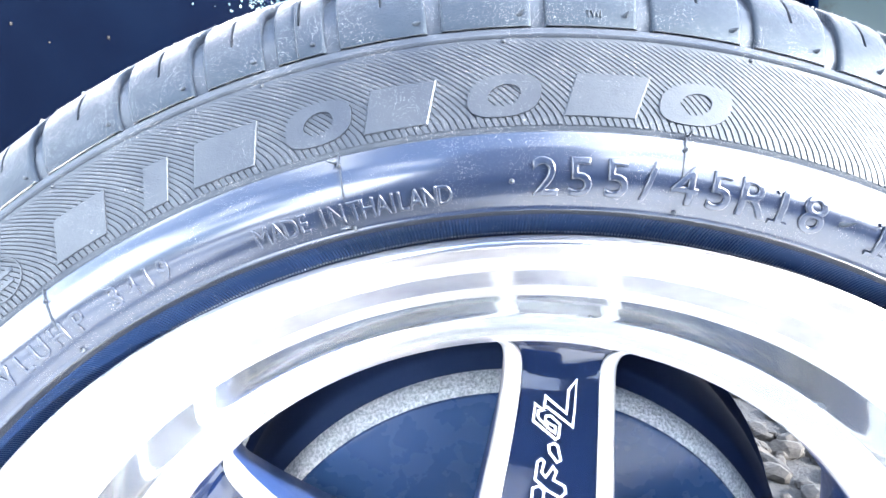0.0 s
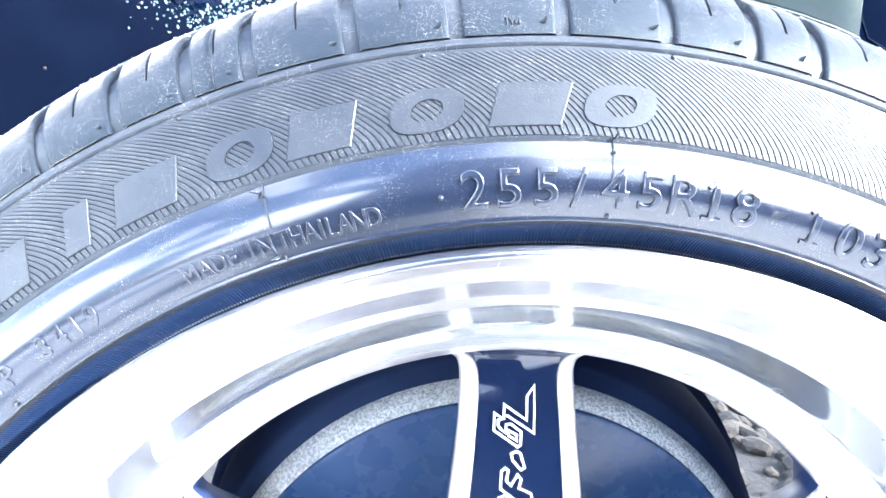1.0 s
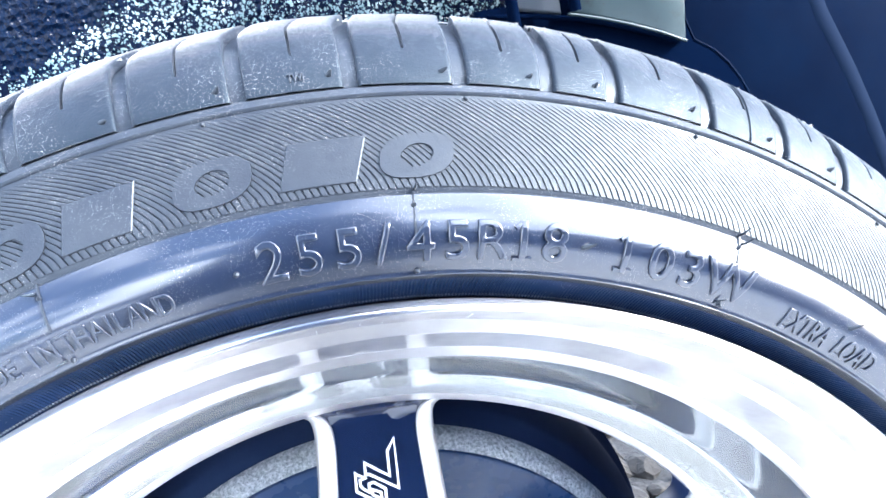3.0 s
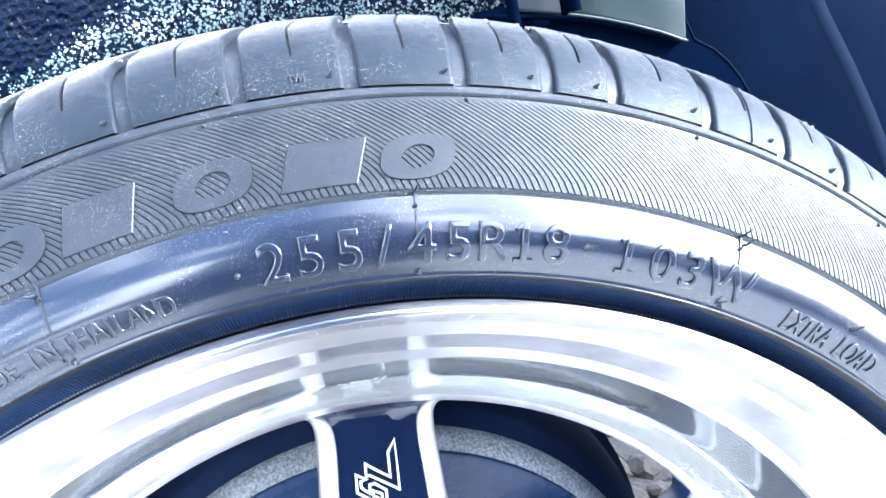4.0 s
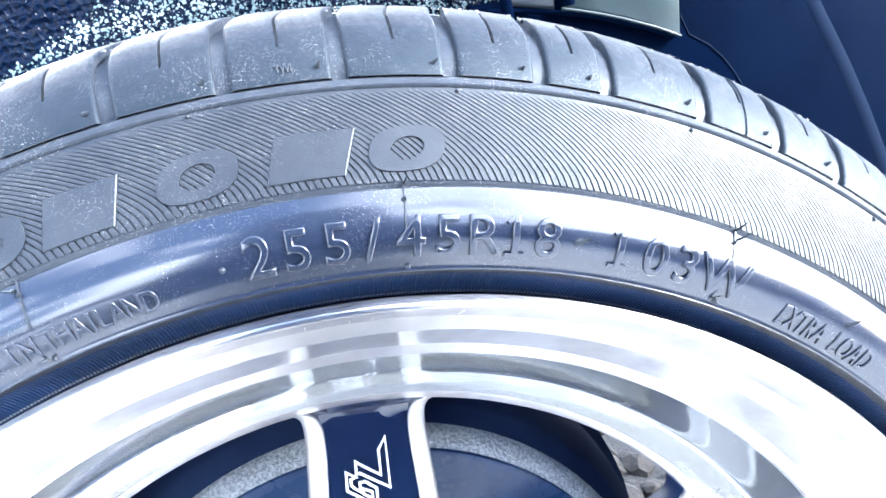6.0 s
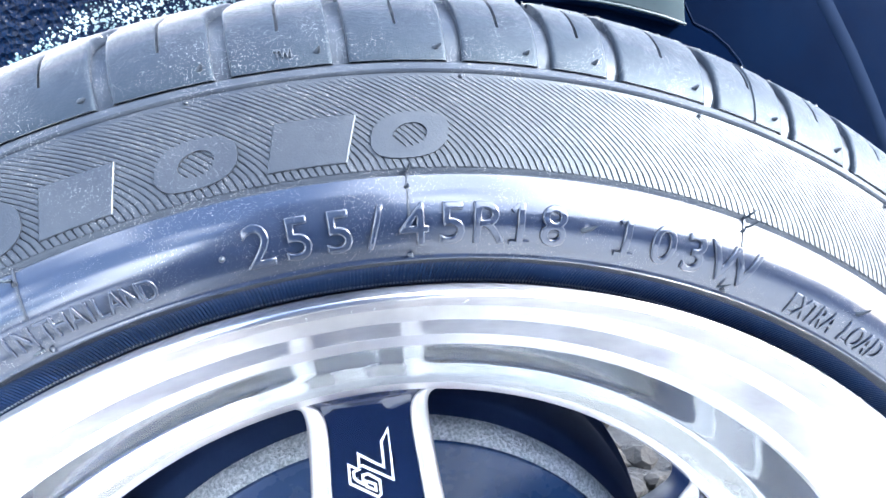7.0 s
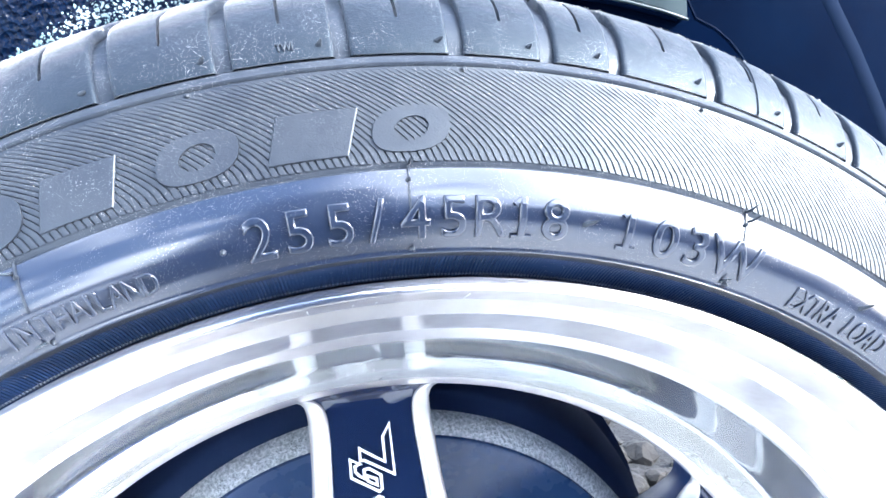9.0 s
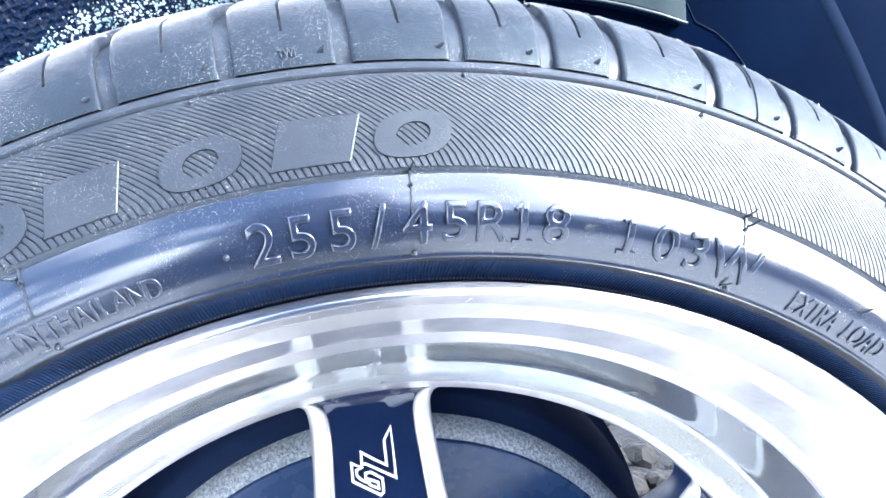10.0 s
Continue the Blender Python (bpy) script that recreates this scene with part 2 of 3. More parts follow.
    n.normal(n.bump(grains, 0.4, 0.004))
    return m


CONCRETE = pale_concrete()


def asphalt():
    m = material("grey_asphalt", (0.08, 0.08, 0.08), 0.85)
    n = Nodes(m)
    grains = n.noise(260, 5, 0.65)
    n.colour(n.mix(n.ramp(n.noise(6, 5), 0.35, 0.7), n.mix(grains, (0.05, 0.052, 0.05), (0.11, 0.113, 0.108)), n.mix(grains, (0.07, 0.073, 0.07), (0.15, 0.154, 0.147))))
    n.normal(n.bump(grains, 0.7, 0.004))
    return m


ASPHALT = asphalt()


def stone():
    m = material("pale_stone", (0.4, 0.38, 0.34), 0.85)
    n = Nodes(m)
    info = n.t.nodes.new("ShaderNodeNewGeometry").outputs["Random Per Island"]
    tone = n.mix(info, (0.006, 0.0064, 0.0072), (0.040, 0.036, 0.031))
    n.colour(n.mix(n.ramp(n.noise(90, 5), 0.4, 0.75), tone, (0.009, 0.0092, 0.0098)))
    n.normal(n.bump(n.noise(140, 5), 0.5, 0.006))
    return m


STONE = stone()

# ---- frame of the wheel: x and y in its plane, z along the axle towards the viewer ----
BASE = Matrix.Translation((0, 0, HUB)) @ Matrix(((math.cos(radians(SPIN)), -math.sin(radians(SPIN)), 0, 0), (0, 0, -1, 0), (math.sin(radians(SPIN)), math.cos(radians(SPIN)), 0, 0), (0, 0, 0, 1)))


def thing(name, label, category, group="", base=BASE):
    ob = new(name)
    ob.empty_display_size = 0.05
    ob.matrix_world = base
    return tagged(ob, label, category, group)


def part(name, bm, mat, parent, label="", smooth=True, kind=""):
    """Links a bmesh as one mesh object under a thing or under a part."""
    me = bm
    if isinstance(bm, bmesh.types.BMesh):
        bmesh.ops.recalc_face_normals(bm, faces=bm.faces)
        me = bpy.data.meshes.new(name)
        bm.to_mesh(me)
        bm.free()
    me.materials.clear()
    me.materials.append(mat)
    if smooth:
        me.shade_smooth()
        me.set_sharp_from_angle(angle=radians(52))
    ob = new(name, me)
    ob.parent = parent
    return tagged(ob, label, kind=kind)


def polar(r, th, h):
    """A point at radius r and th degrees clockwise from the wheel's top mark."""
    return Vector((r * math.sin(radians(th)), r * math.cos(radians(th)), h))


def smooth_line(points, steps=4):
    """A rounded line (Catmull-Rom) through points of two numbers."""
    p = [points[0], *points, points[-1]]
    out = []
    for a, b, c, d in zip(p, p[1:], p[2:], p[3:]):
        for i in range(steps):
            t = i / steps
            out.append(tuple(0.5 * (2 * b[k] + (c[k] - a[k]) * t + (2 * a[k] - 5 * b[k] + 4 * c[k] - d[k]) * t * t + (3 * b[k] - a[k] - 3 * c[k] + d[k]) * t ** 3) for k in (0, 1)))
    return out + [tuple(points[-1])]


def swept(profile, segments=288, start=0.0, stop=360.0):
    """A profile of radius and height, turned about the axle."""
    bm = bmesh.new()
    closed = stop - start >= 360
    rings = [[bm.verts.new(polar(r, start + (stop - start) * i / segments, h)) for r, h in profile] for i in range(segments + (not closed))]
    for a, b in zip(rings, rings[1:] + rings[:1] if closed else rings[1:]):
        for k in range(len(profile) - 1):
            bm.faces.new((a[k], a[k + 1], b[k + 1], b[k]))
    return bm


def along(profile, r):
    """The height of a profile at radius r, and the slope there."""
    for (r0, h0), (r1, h1) in zip(profile, profile[1:]):
        if r0 <= r <= r1 and r1 > r0:
            return h0 + (h1 - h0) * (r - r0) / (r1 - r0), (h1 - h0) / (r1 - r0)
    return profile[-1][1], 0.0


# a small rough grain, for coating and dust
shape = bmesh.new()
bmesh.ops.create_icosphere(shape, subdivisions=1, radius=1.0)
ball = np.array([v.co for v in shape.verts])
ball_faces = np.array([[v.index for v in f.verts] for f in shape.faces])
shape.free()

# ---- tyre ----
BAND = [(0.2440, -0.0110), (0.2466, -0.0086), (0.2500, -0.0052), (0.2524, -0.0016), (0.2538, 0.0011), (0.2543, 0.0020)]
BELT = [(0.2543, 0.0020), (0.2548, 0.0024), (0.2558, 0.0022), (0.2575, 0.0031), (0.2610, 0.0045), (0.2650, 0.0050),
        (0.2690, 0.0042), (0.2730, 0.0022), (0.2762, -0.0002), (0.2776, -0.0014)]
FLANK = [(0.2790, -0.0020), (0.2830, -0.0042), (0.2880, -0.0068), (0.2930, -0.0094), (0.2980, -0.0121), (0.3020, -0.0143), (0.3050, -0.0160)]
SIDE = BAND[:-1] + BELT + FLANK
belt_line = smooth_line(BELT, 3)
flank_line = smooth_line(FLANK, 3)
wall_line = [(0.2776, -0.0014), (0.27785, -0.0020), (0.2784, -0.0021)] + flank_line + [
    (0.3055, -0.0156), (0.3062, -0.0157), (0.3068, -0.0169), (0.3077, -0.0175), (0.30795, -0.0179), (0.3081, -0.0200), (0.3092, -0.0206), (0.3112, -0.0215), (0.3154, -0.0253), (0.3196, -0.0309), (0.3229, -0.0380), (0.3250, -0.0460), (0.3276, -0.0600), (0.3298, -0.0850), (0.3304, -0.1280)]
far_line = [(r, -0.256 - h) for r, h in reversed(BAND + belt_line + wall_line[:-1])]

tyre = thing("tyre", "dusty black low-profile car tyre with raised sidewall lettering on polished wheel", "tyre")
part("carcass", swept(wall_line + far_line, 360), RUBBER_WALL, tyre)
part("sidewall_belt", swept(belt_line, 360), RUBBER_BELT, tyre, "smooth shiny rubber belt")
part("band_edge", swept(smooth_line(BAND[3:], 3), 360), RUBBER_EDGE, tyre, "smooth grey rubber edge")
part("rim_band", swept(smooth_line(BAND[:4], 4), 360), RUBBER_BAND, tyre, "dark finely ribbed rubber band beside the rim")

BLOCK = smooth_line([(0.30885, -0.0176), (0.3115, -0.0196), (0.3150, -0.0226), (0.3190, -0.0270), (0.3226, -0.0318), (0.3250, -0.0365), (0.3269, -0.0410), (0.3284, -0.0465), (0.3299, -0.0545), (0.3314, -0.0650), (0.3325, -0.0760), (0.3332, -0.0850)], 2)


def profile_normal(line, i):
    a, b = line[max(i - 1, 0)], line[min(i + 1, len(line) - 1)]
    dr, dh = b[0] - a[0], b[1] - a[1]
    s = math.hypot(dr, dh)
    return -dh / s, dr / s


def tread_block(left, right, sipe):
    """One shoulder block between two grooves, with a short slit in its upper half."""
    def lean(h):
        return 1.1 * max(0.0, -h - 0.045) / 0.04
    slit = 0.085
    cols = [(left, 1), (left + 0.10, 0.25), (left + 0.26, 0), (sipe - slit - 0.12, 0), (sipe - slit, 0.12), (sipe - slit + 0.01, 2), (sipe + slit - 0.01, 2), (sipe + slit, 0.12), (sipe + slit + 0.12, 0),
            (right - 0.26, 0), (right - 0.10, 0.25), (right, 1)]
    bm = bmesh.new()
    top, low = [], []
    for th, state in cols:
        line = []
        for i, (r, h) in enumerate(BLOCK):
            nr, nh = profile_normal(BLOCK, i)
            k = i / (len(BLOCK) - 1)
            drop = 0.0
            if state == 2:
                drop = 0.0065 * min(1.0, max(0.0, (k - 0.30) / 0.02))
            elif state == 1:
                drop = 0.0006
            elif state == 0.12:
                drop = 0.0002 * (k > 0.30)
            else:
                drop = 0.0005 * state
            if i == 0:
                drop += 0.0003
            line.append(bm.verts.new(polar(r - nr * drop, th + lean(h), h - nh * drop)))
        top.append(line)
    for a, b in zip(top, top[1:]):
        for k in range(len(BLOCK) - 1):
            bm.faces.new((a[k], b[k], b[k + 1], a[k + 1]))
    # walls down to the groove's floor
    for line, side in ((top[0], -1), (top[-1], 1)):
        floor = []
        for i, v in enumerate(line):
            nr, nh = profile_normal(BLOCK, i)
            deep = 0.0026 + 0.0010 * min(1.0, i / 8)
            d = v.co.xy.normalized()
            floor.append(bm.verts.new(v.co - Vector((d.x * nr, d.y * nr, nh)) * deep))
        for k in range(len(line) - 1):
            bm.faces.new((line[k], line[k + 1], floor[k + 1], floor[k]))
    foot = []
    for line in top:
        v = line[0]
        d = v.co.xy.normalized()
        foot.append(bm.verts.new(v.co - Vector((d.x * 0.0001, d.y * 0.0001, 0.0030))))
    for k in range(len(top) - 1):
        bm.faces.new((top[k][0], top[k + 1][0], foot[k + 1], foot[k]))
    return bm


GROOVES = [-22.6, -16.3, -11.3, -6.8, -3.05, 2.95, 8.95, 15.05, 21.15, 26.3, 30.4, 36.7, 42.2, 47.1]
step = (360 - 22.6 - 47.1) / 52
GROOVES = GROOVES + [47.1 + step * (i + 1) for i in range(52)]
block_spots = []
for g0, g1 in zip(GROOVES, GROOVES[1:]):
    gap = 0.42
    part("tread_block", tread_block(g0 + gap, g1 - gap, (g0 + g1) / 2 + 0.05), RUBBER_TREAD, tyre)
    block_spots.append((g0, g1))
for h0, h1 in ((-0.091, -0.121), (-0.135, -0.165), (-0.171, -0.222)):
    rib = [(0.325, h0), (0.3310, h0 - 0.001), (0.3325, (h0 + h1) / 2), (0.3310, h1 + 0.001), (0.325, h1)]
    part("tread_rib", swept(rib, 180), RUBBER_TREAD, tyre)

# teeth along the rim's edge, their glints put in as a pale colour
points, polys = [], []
for i in range(1440):
    th = i * 0.25
    k = len(points)
    for r in (0.2446, 0.2453):
        h = along(BAND, r)[0]
        for a, up in ((-0.085, -0.0001), (-0.03, 0.0006), (0.03, 0.0006), (0.085, -0.0001)):
            points.append(tuple(polar(r, th + a, h + up)))
    polys += [[k + j, k + j + 1, k + j + 5, k + j + 4] for j in range(3)]
teeth = bpy.data.meshes.new("rim_tooth")
teeth.from_pydata(points, [], polys)
part("rim_tooth", teeth, GLINT_RUBBER, tyre, "row of fine moulded teeth, coloured pale for their glints", smooth=False, kind="stuff")

# fine serrations between the belt and the shoulder
bm = bmesh.new()
COUNT, SWEEP, LAND = 826, 6.2, 0.83
R_IN, R_OUT = 0.2797, 0.3042
for i in range(COUNT):
    th0 = 360 * i / COUNT
    rows = []
    for k in range(9):
        s = k / 8
        r = R_OUT + (R_IN - R_OUT) * s
        h, slope = along(SIDE, r)
        th = th0 + SWEEP * (1 - (1 - s) ** 1.5)
        half = 360 / COUNT * LAND / 2
        up = 0.0007 * min(1.0, k / 0.5 + 0.25)
        rows.append([bm.verts.new(polar(r, th + half * a, h - 0.0001 + up * b)) for a, b in ((-1.0, 0), (-0.86, 1), (0.86, 1), (1.0, 0))])
    for a, b in zip(rows, rows[1:]):
        for k in range(3):
            bm.faces.new((a[k], a[k + 1], b[k + 1], b[k]))
serr = bpy.data.meshes.new("serration")
bm.to_mesh(serr)
bm.free()
part("serration", serr, RUBBER_RIB, tyre, "fine slanted ribs moulded into the rubber", smooth=False, kind="stuff")


def on_side(u, v, w, th, rc, line=SIDE):
    """A point of a flat drawing laid on the tyre's side: u along the arc, v outwards, w proud of it."""
    r = rc + v
    h, slope = along(line, r)
    s = math.hypot(1, slope)
    return polar(r - slope / s * w, th + math.degrees(u / rc), h + w / s)


def plate(outline, th, rc, height, holes=()):
    """A raised plain shape with rounded-off rim, laid on the side; its outline in metres."""
    bm = bmesh.new()

    def finer(line):
        out = []
        for (a, b), (c, d) in zip(line, line[1:] + line[:1]):
            n = max(1, int(math.hypot(c - a, d - b) / 0.0016))
            out += [(a + (c - a) * i / n, b + (d - b) * i / n) for i in range(n)]
        return out
    outer = finer(list(outline))
    cx, cy = sum(p[0] for p in outer) / len(outer), sum(p[1] for p in outer) / len(outer)
    if holes:
        inner = list(holes)
        outer = list(outline)
        loops = [(outer, 0.0, 1.0), (outer, height, 0.985), (inner, height, 1.03), (inner, 0.0, 1.0)]
    else:
        loops = [(outer, -0.0002, 1.0), (outer, height * 0.8, 1.0), (outer, height, 0.97), (outer, height, 0.6), (outer, height, 0.25)]
    rings = [[bm.verts.new(on_side(cx + (u - cx) * k, cy + (v - cy) * k, w, th, rc)) for u, v in line] for line, w, k in loops]
    for a, b in zip(rings, rings[1:]):
        for i in range(len(a)):
            bm.faces.new((a[i - 1], a[i], b[i], b[i - 1]))
    if not holes:
        bm.faces.new(rings[-1])
    return bm


# the maker's word: plain slanted shapes
WORD = [(-21.3, 0.0200, "bar"), (-15.6, 0.0088, "bar"), (-10.8, 0.0210, "bar"), (-4.7, 0.0215, "oval"), (0.35, 0.0200, "bar"), (6.7, 0.0225, "oval"), (12.85, 0.0220, "bar"), (18.25, 0.0220, "oval")]
for th, wide, form in WORD:
    w, half, lean = wide / 2, 0.0062, 0.0042
    if form == "bar":
        line = [(-w - lean / 2, -half), (w - lean / 2, -half), (w + lean / 2, half), (-w + lean / 2, half)]
        part("raised_shape", plate(line, th, 0.2880, 0.0010), RUBBER_LETTER, tyre, smooth=False)
    else:
        line, hole = [], []
        for i in range(40):
            a = 2 * math.pi * i / 40
            c, s = math.cos(a), math.sin(a)
            line.append((w * math.copysign(abs(c) ** 0.8, c) + lean * 0.5 * s, half * math.copysign(abs(s) ** 0.8, s)))
            hole.append((w * 0.42 * c + lean * 0.25 * s, half * 0.5 * s))
        part("raised_shape", plate(line, th, 0.2880, 0.0010, hole), RUBBER_LETTER, tyre, smooth=False)


def glyph(text, size, fat):
    """The mesh of one character with Blender's own font, middle at the origin."""
    cu = bpy.data.curves.new("glyph", "FONT")
    cu.body, cu.size, cu.align_x = text, size, "CENTER"
    cu.extrude, cu.bevel_depth, cu.bevel_resolution, cu.offset, cu.resolution_u = fat * 0.45, fat * 0.55, 2, -fat * 0.25, 4
    ob = new("glyph", cu)
    dg = bpy.context.evaluated_depsgraph_get()
    me = bpy.data.meshes.new_from_object(ob.evaluated_get(dg))
    bm = bmesh.new()
    bm.from_mesh(me)
    for _ in range(3):
        long = [e for e in bm.edges if e.calc_length() > size * 0.16]
        if long:
            bmesh.ops.subdivide_edges(bm, edges=long, cuts=1)
            bmesh.ops.triangulate(bm, faces=bm.faces)
    bm.to_mesh(me)
    bm.free()
    bpy.data.objects.remove(ob)
    bpy.data.curves.remove(cu)
    return me


def letters(spots, rc, tall, wide, height, name="raised_letter", line=SIDE, mat=RUBBER_TEXT):
    """Characters at angles on the tyre's side, each one a part. tall: the capitals' height."""
    for ch, th in spots:
        me = glyph(ch, tall / 0.72, height)
        for v in me.vertices:
            v.co = on_side(v.co.x * wide, v.co.y - tall / 2, max(v.co.z, -0.0001) + 0.0002, th, rc, line)
        part(name, me, mat, tyre, smooth=False)


WIDE = {"I": 0.5, "1": 0.85, "L": 0.85, "M": 1.25, "E": 0.9, "T": 0.9}


def spread(text, th0, th1):
    """Characters set side by side by their widths, the first and last with their middles at the angles given."""
    at, spots = 0.0, []
    for c, d in zip(text, " " + text):
        at += (WIDE.get(c, 1.0) + WIDE.get(d, 1.0)) / 2
        spots.append(at)
    return [(c, th0 + (th1 - th0) * (a - spots[0]) / (spots[-1] - spots[0])) for c, a in zip(text, spots)]


letters([("2", 9.0), ("5", 11.25), ("5", 13.6), ("/", 15.7), ("4", 18.0), ("5", 20.3), ("R", 22.45), ("1", 24.5), ("8", 26.6)], 0.2653, 0.0113, 1.07, 0.0008)
letters([("1", 31.5), ("0", 34.05), ("3", 36.35), ("W", 39.3)], 0.2648, 0.0113, 1.07, 0.0008)
letters(spread("EXTRA", 44.75, 48.15) + spread("LOAD", 49.75, 52.65), 0.2608, 0.0072, 0.62, 0.0005)
letters(spread("MADE", -10.0, -7.1) + spread("IN", -5.75, -4.75) + spread("THAILAND", -3.55, 2.45), 0.2618, 0.0062, 0.78, 0.0005)
letters(spread("3419", -20.9, -17.0), 0.2646, 0.0068, 0.85, 0.0005)
letters(spread("VLUHP", -31.0, -24.1), 0.2643, 0.0068, 0.95, 0.0005)


letters(spread("TWI", 11.85, 12.55), 0.3125, 0.0022, 0.9, 0.0003, line=BLOCK, mat=RUBBER_LETTER)


def bar_on_side(u0, v0, u1, v1, wide, height, th, rc):
    """A thin raised line from one point to another."""
    d = Vector((u1 - u0, v1 - v0))
    nrm = Vector((-d.y, d.x)).normalized() * wide / 2
    return plate([(u0 - nrm.x, v0 - nrm.y), (u1 - nrm.x, v1 - nrm.y), (u1 + nrm.x, v1 + nrm.y), (u0 + nrm.x, v0 + nrm.y)], th, rc, height)


for th in (24.5, 31.5):
    part("letter_foot", bar_on_side(-0.0030, -0.0054, 0.0030, -0.0054, 0.0012, 0.0009, th, 0.2651), RUBBER_TEXT, tyre)
    part("letter_flag", bar_on_side(-0.0026, 0.0034, -0.0002, 0.0052, 0.0012, 0.0009, th, 0.2651), RUBBER_TEXT, tyre)


def nub(th, r, h, tall, wide, tip=(0.0, 0.0)):
    """A little rubber spew where the mould was vented."""
    bm = bmesh.new()
    o = polar(r, th, h)
    rings = []
    for k, w in ((-0.15, 1.0), (0.35, 0.95), (0.8, 0.6), (1.0, 0.15)):
        rings.append([bm.verts.new(o + Vector((math.cos(a) * w * wide + tip[0] * max(k, 0) ** 1.5, math.sin(a) * w * wide + tip[1] * max(k, 0) ** 1.5, k * tall))) for a in [i * math.pi / 4 for i in range(8)]])
    for a, b in zip(rings, rings[1:]):
        for i in range(8):
            bm.faces.new((a[i - 1], a[i], b[i], b[i - 1]))
    bm.faces.new(rings[-1])
    return bm


for th in (-47.5, -25.6, -3.95, 17.75, 39.5, 61.3):
    part("vent_line", bar_on_side(0.0004, 0.0040, -0.0002, -0.0085, 0.0006, 0.0005, th, 0.2745), RUBBER_LETTER, tyre)
    part("vent_nub", nub(th, 0.2748, along(SIDE, 0.2748)[0], 0.0012, 0.0008, (0.0006, 0.001)), RUBBER_LETTER, tyre)
    part("vent_nub", nub(th, 0.2563, along(SIDE, 0.2563)[0], 0.0014, 0.0008, (0.0004, -0.0006)), RUBBER_LETTER, tyre)
part("vent_nub", nub(6.86, 0.2640, 0.0050, 0.0012, 0.0009), RUBBER_LETTER, tyre)
part("vent_nub", nub(28.45, 0.2645, 0.0048, 0.0032, 0.0008, (0.0040, 0.0006)), RUBBER_LETTER, tyre)
part("vent_nub", nub(49.6, 0.2668, 0.0046, 0.0030, 0.0008, (0.0036, 0.0010)), RUBBER_LETTER, tyre)
for th, r, tip in ((39.6, 0.2788, (0.0036, 0.0022)), (39.75, 0.2762, (0.0038, 0.0016)), (39.1, 0.2566, (0.0030, 0.0006)), (-4.1, 0.2762, (-0.0024, 0.0016)), (17.9, 0.2790, (0.0010, 0.0022)), (-4.3, 0.2568, (-0.0022, 0.0003))):
    part("rubber_hair", nub(th, r, along(SIDE, r)[0], 0.0030, 0.0005, tip), RUBBER_TREAD, tyre)
for i in range(-5, 8):
    th = 21.39 + 14.5 * i
    part("vent_nub", nub(th, 0.3042, along(SIDE, 0.3042)[0], 0.0012, 0.0007), RUBBER_LETTER, tyre)
rng = random.Random(7)
for g0, g1 in block_spots[:13] + block_spots[-6:]:
    th = g1 - 1.1 - rng.uniform(0, 0.15)
    part("vent_nub", nub(th, 0.3117, -0.0205, 0.0018, 0.0009, (rng.uniform(0.0008, 0.0026), rng.uniform(0.0004, 0.0018))), RUBBER_LETTER, tyre)

for th in (-19.3, -15.7, -13.85, -10.85, 22.15, 26.45, 29.15, 31.4, 35.2, 3.6):
    bm = nub(th, 0.3284, -0.0505, 0.0004, 0.0006, (0.0004, 0.0007))
    part("vent_nub", bm, RUBBER_LETTER, tyre)
for th in (-5.1, 39.7):
    bm = bmesh.new()
    rows = [[bm.verts.new(polar(r + 0.0004 * k, th + a, h + 0.0004 * k)) for a, k in ((-0.07, -1), (0.0, 1), (0.07, -1))] for r, h in BLOCK[:14]]
    for a, b in zip(rows, rows[1:]):
        for k in range(2):
            bm.faces.new((a[k], a[k + 1], b[k + 1], b[k]))
    part("mould_seam", bm, RUBBER_TREAD, tyre)

# the oval emblem beside the word: a plain ring with two bars
ring, hole = [], []
for i in range(48):
    a = 2 * math.pi * i / 48
    ring.append((0.0088 * math.cos(a), 0.0064 * math.sin(a)))
    hole.append((0.0080 * math.cos(a), 0.0056 * math.sin(a)))
part("emblem_ring", plate(ring, -27.9, 0.2888, 0.0009, hole), RUBBER_LETTER, tyre)
part("emblem_bar", plate([(-0.0055, 0.0004), (0.0055, 0.0004), (0.0055, 0.0018), (-0.0055, 0.0018)], -27.9, 0.2888, 0.0008), RUBBER_LETTER, tyre)
part("emblem_bar", plate([(-0.0045, -0.0026), (0.0045, -0.0026), (0.0045, -0.0013), (-0.0045, -0.0013)], -27.9, 0.2888, 0.0008), RUBBER_LETTER, tyre)

# grains of road dust caught on the shoulder of the tread
rng = random.Random(23)
points, polys = [], []
for i in range(420):
    th, k = rng.uniform(-24, 50), min(len(BLOCK) - 1.01, 13.5 + 7.5 * abs(rng.gauss(0, 0.45)))
    (r0, h0), (r1, h1) = BLOCK[int(k)], BLOCK[int(k) + 1]
    o = polar(r0 + (r1 - r0) * (k % 1), th, h0 + (h1 - h0) * (k % 1))
    size = rng.uniform(0.00012, 0.00042) * (2.0 if rng.random() < 0.05 else 1.0)
    polys.append(ball_faces + len(points) * len(ball))
    points.append(np.array(o) + ball * size * np.array([[rng.uniform(0.6, 1.5)] for _ in ball]))
crumbs = bpy.data.meshes.new("dust_grain")
crumbs.from_pydata(np.concatenate(points).tolist(), [], np.concatenate(polys).tolist())
grains = part("dust_grain", crumbs, PALE_DUST, None, "pale grains of road dust on the tyre tread", smooth=False)
grains.matrix_world = BASE
tagged(grains, category="dust", kind="stuff")

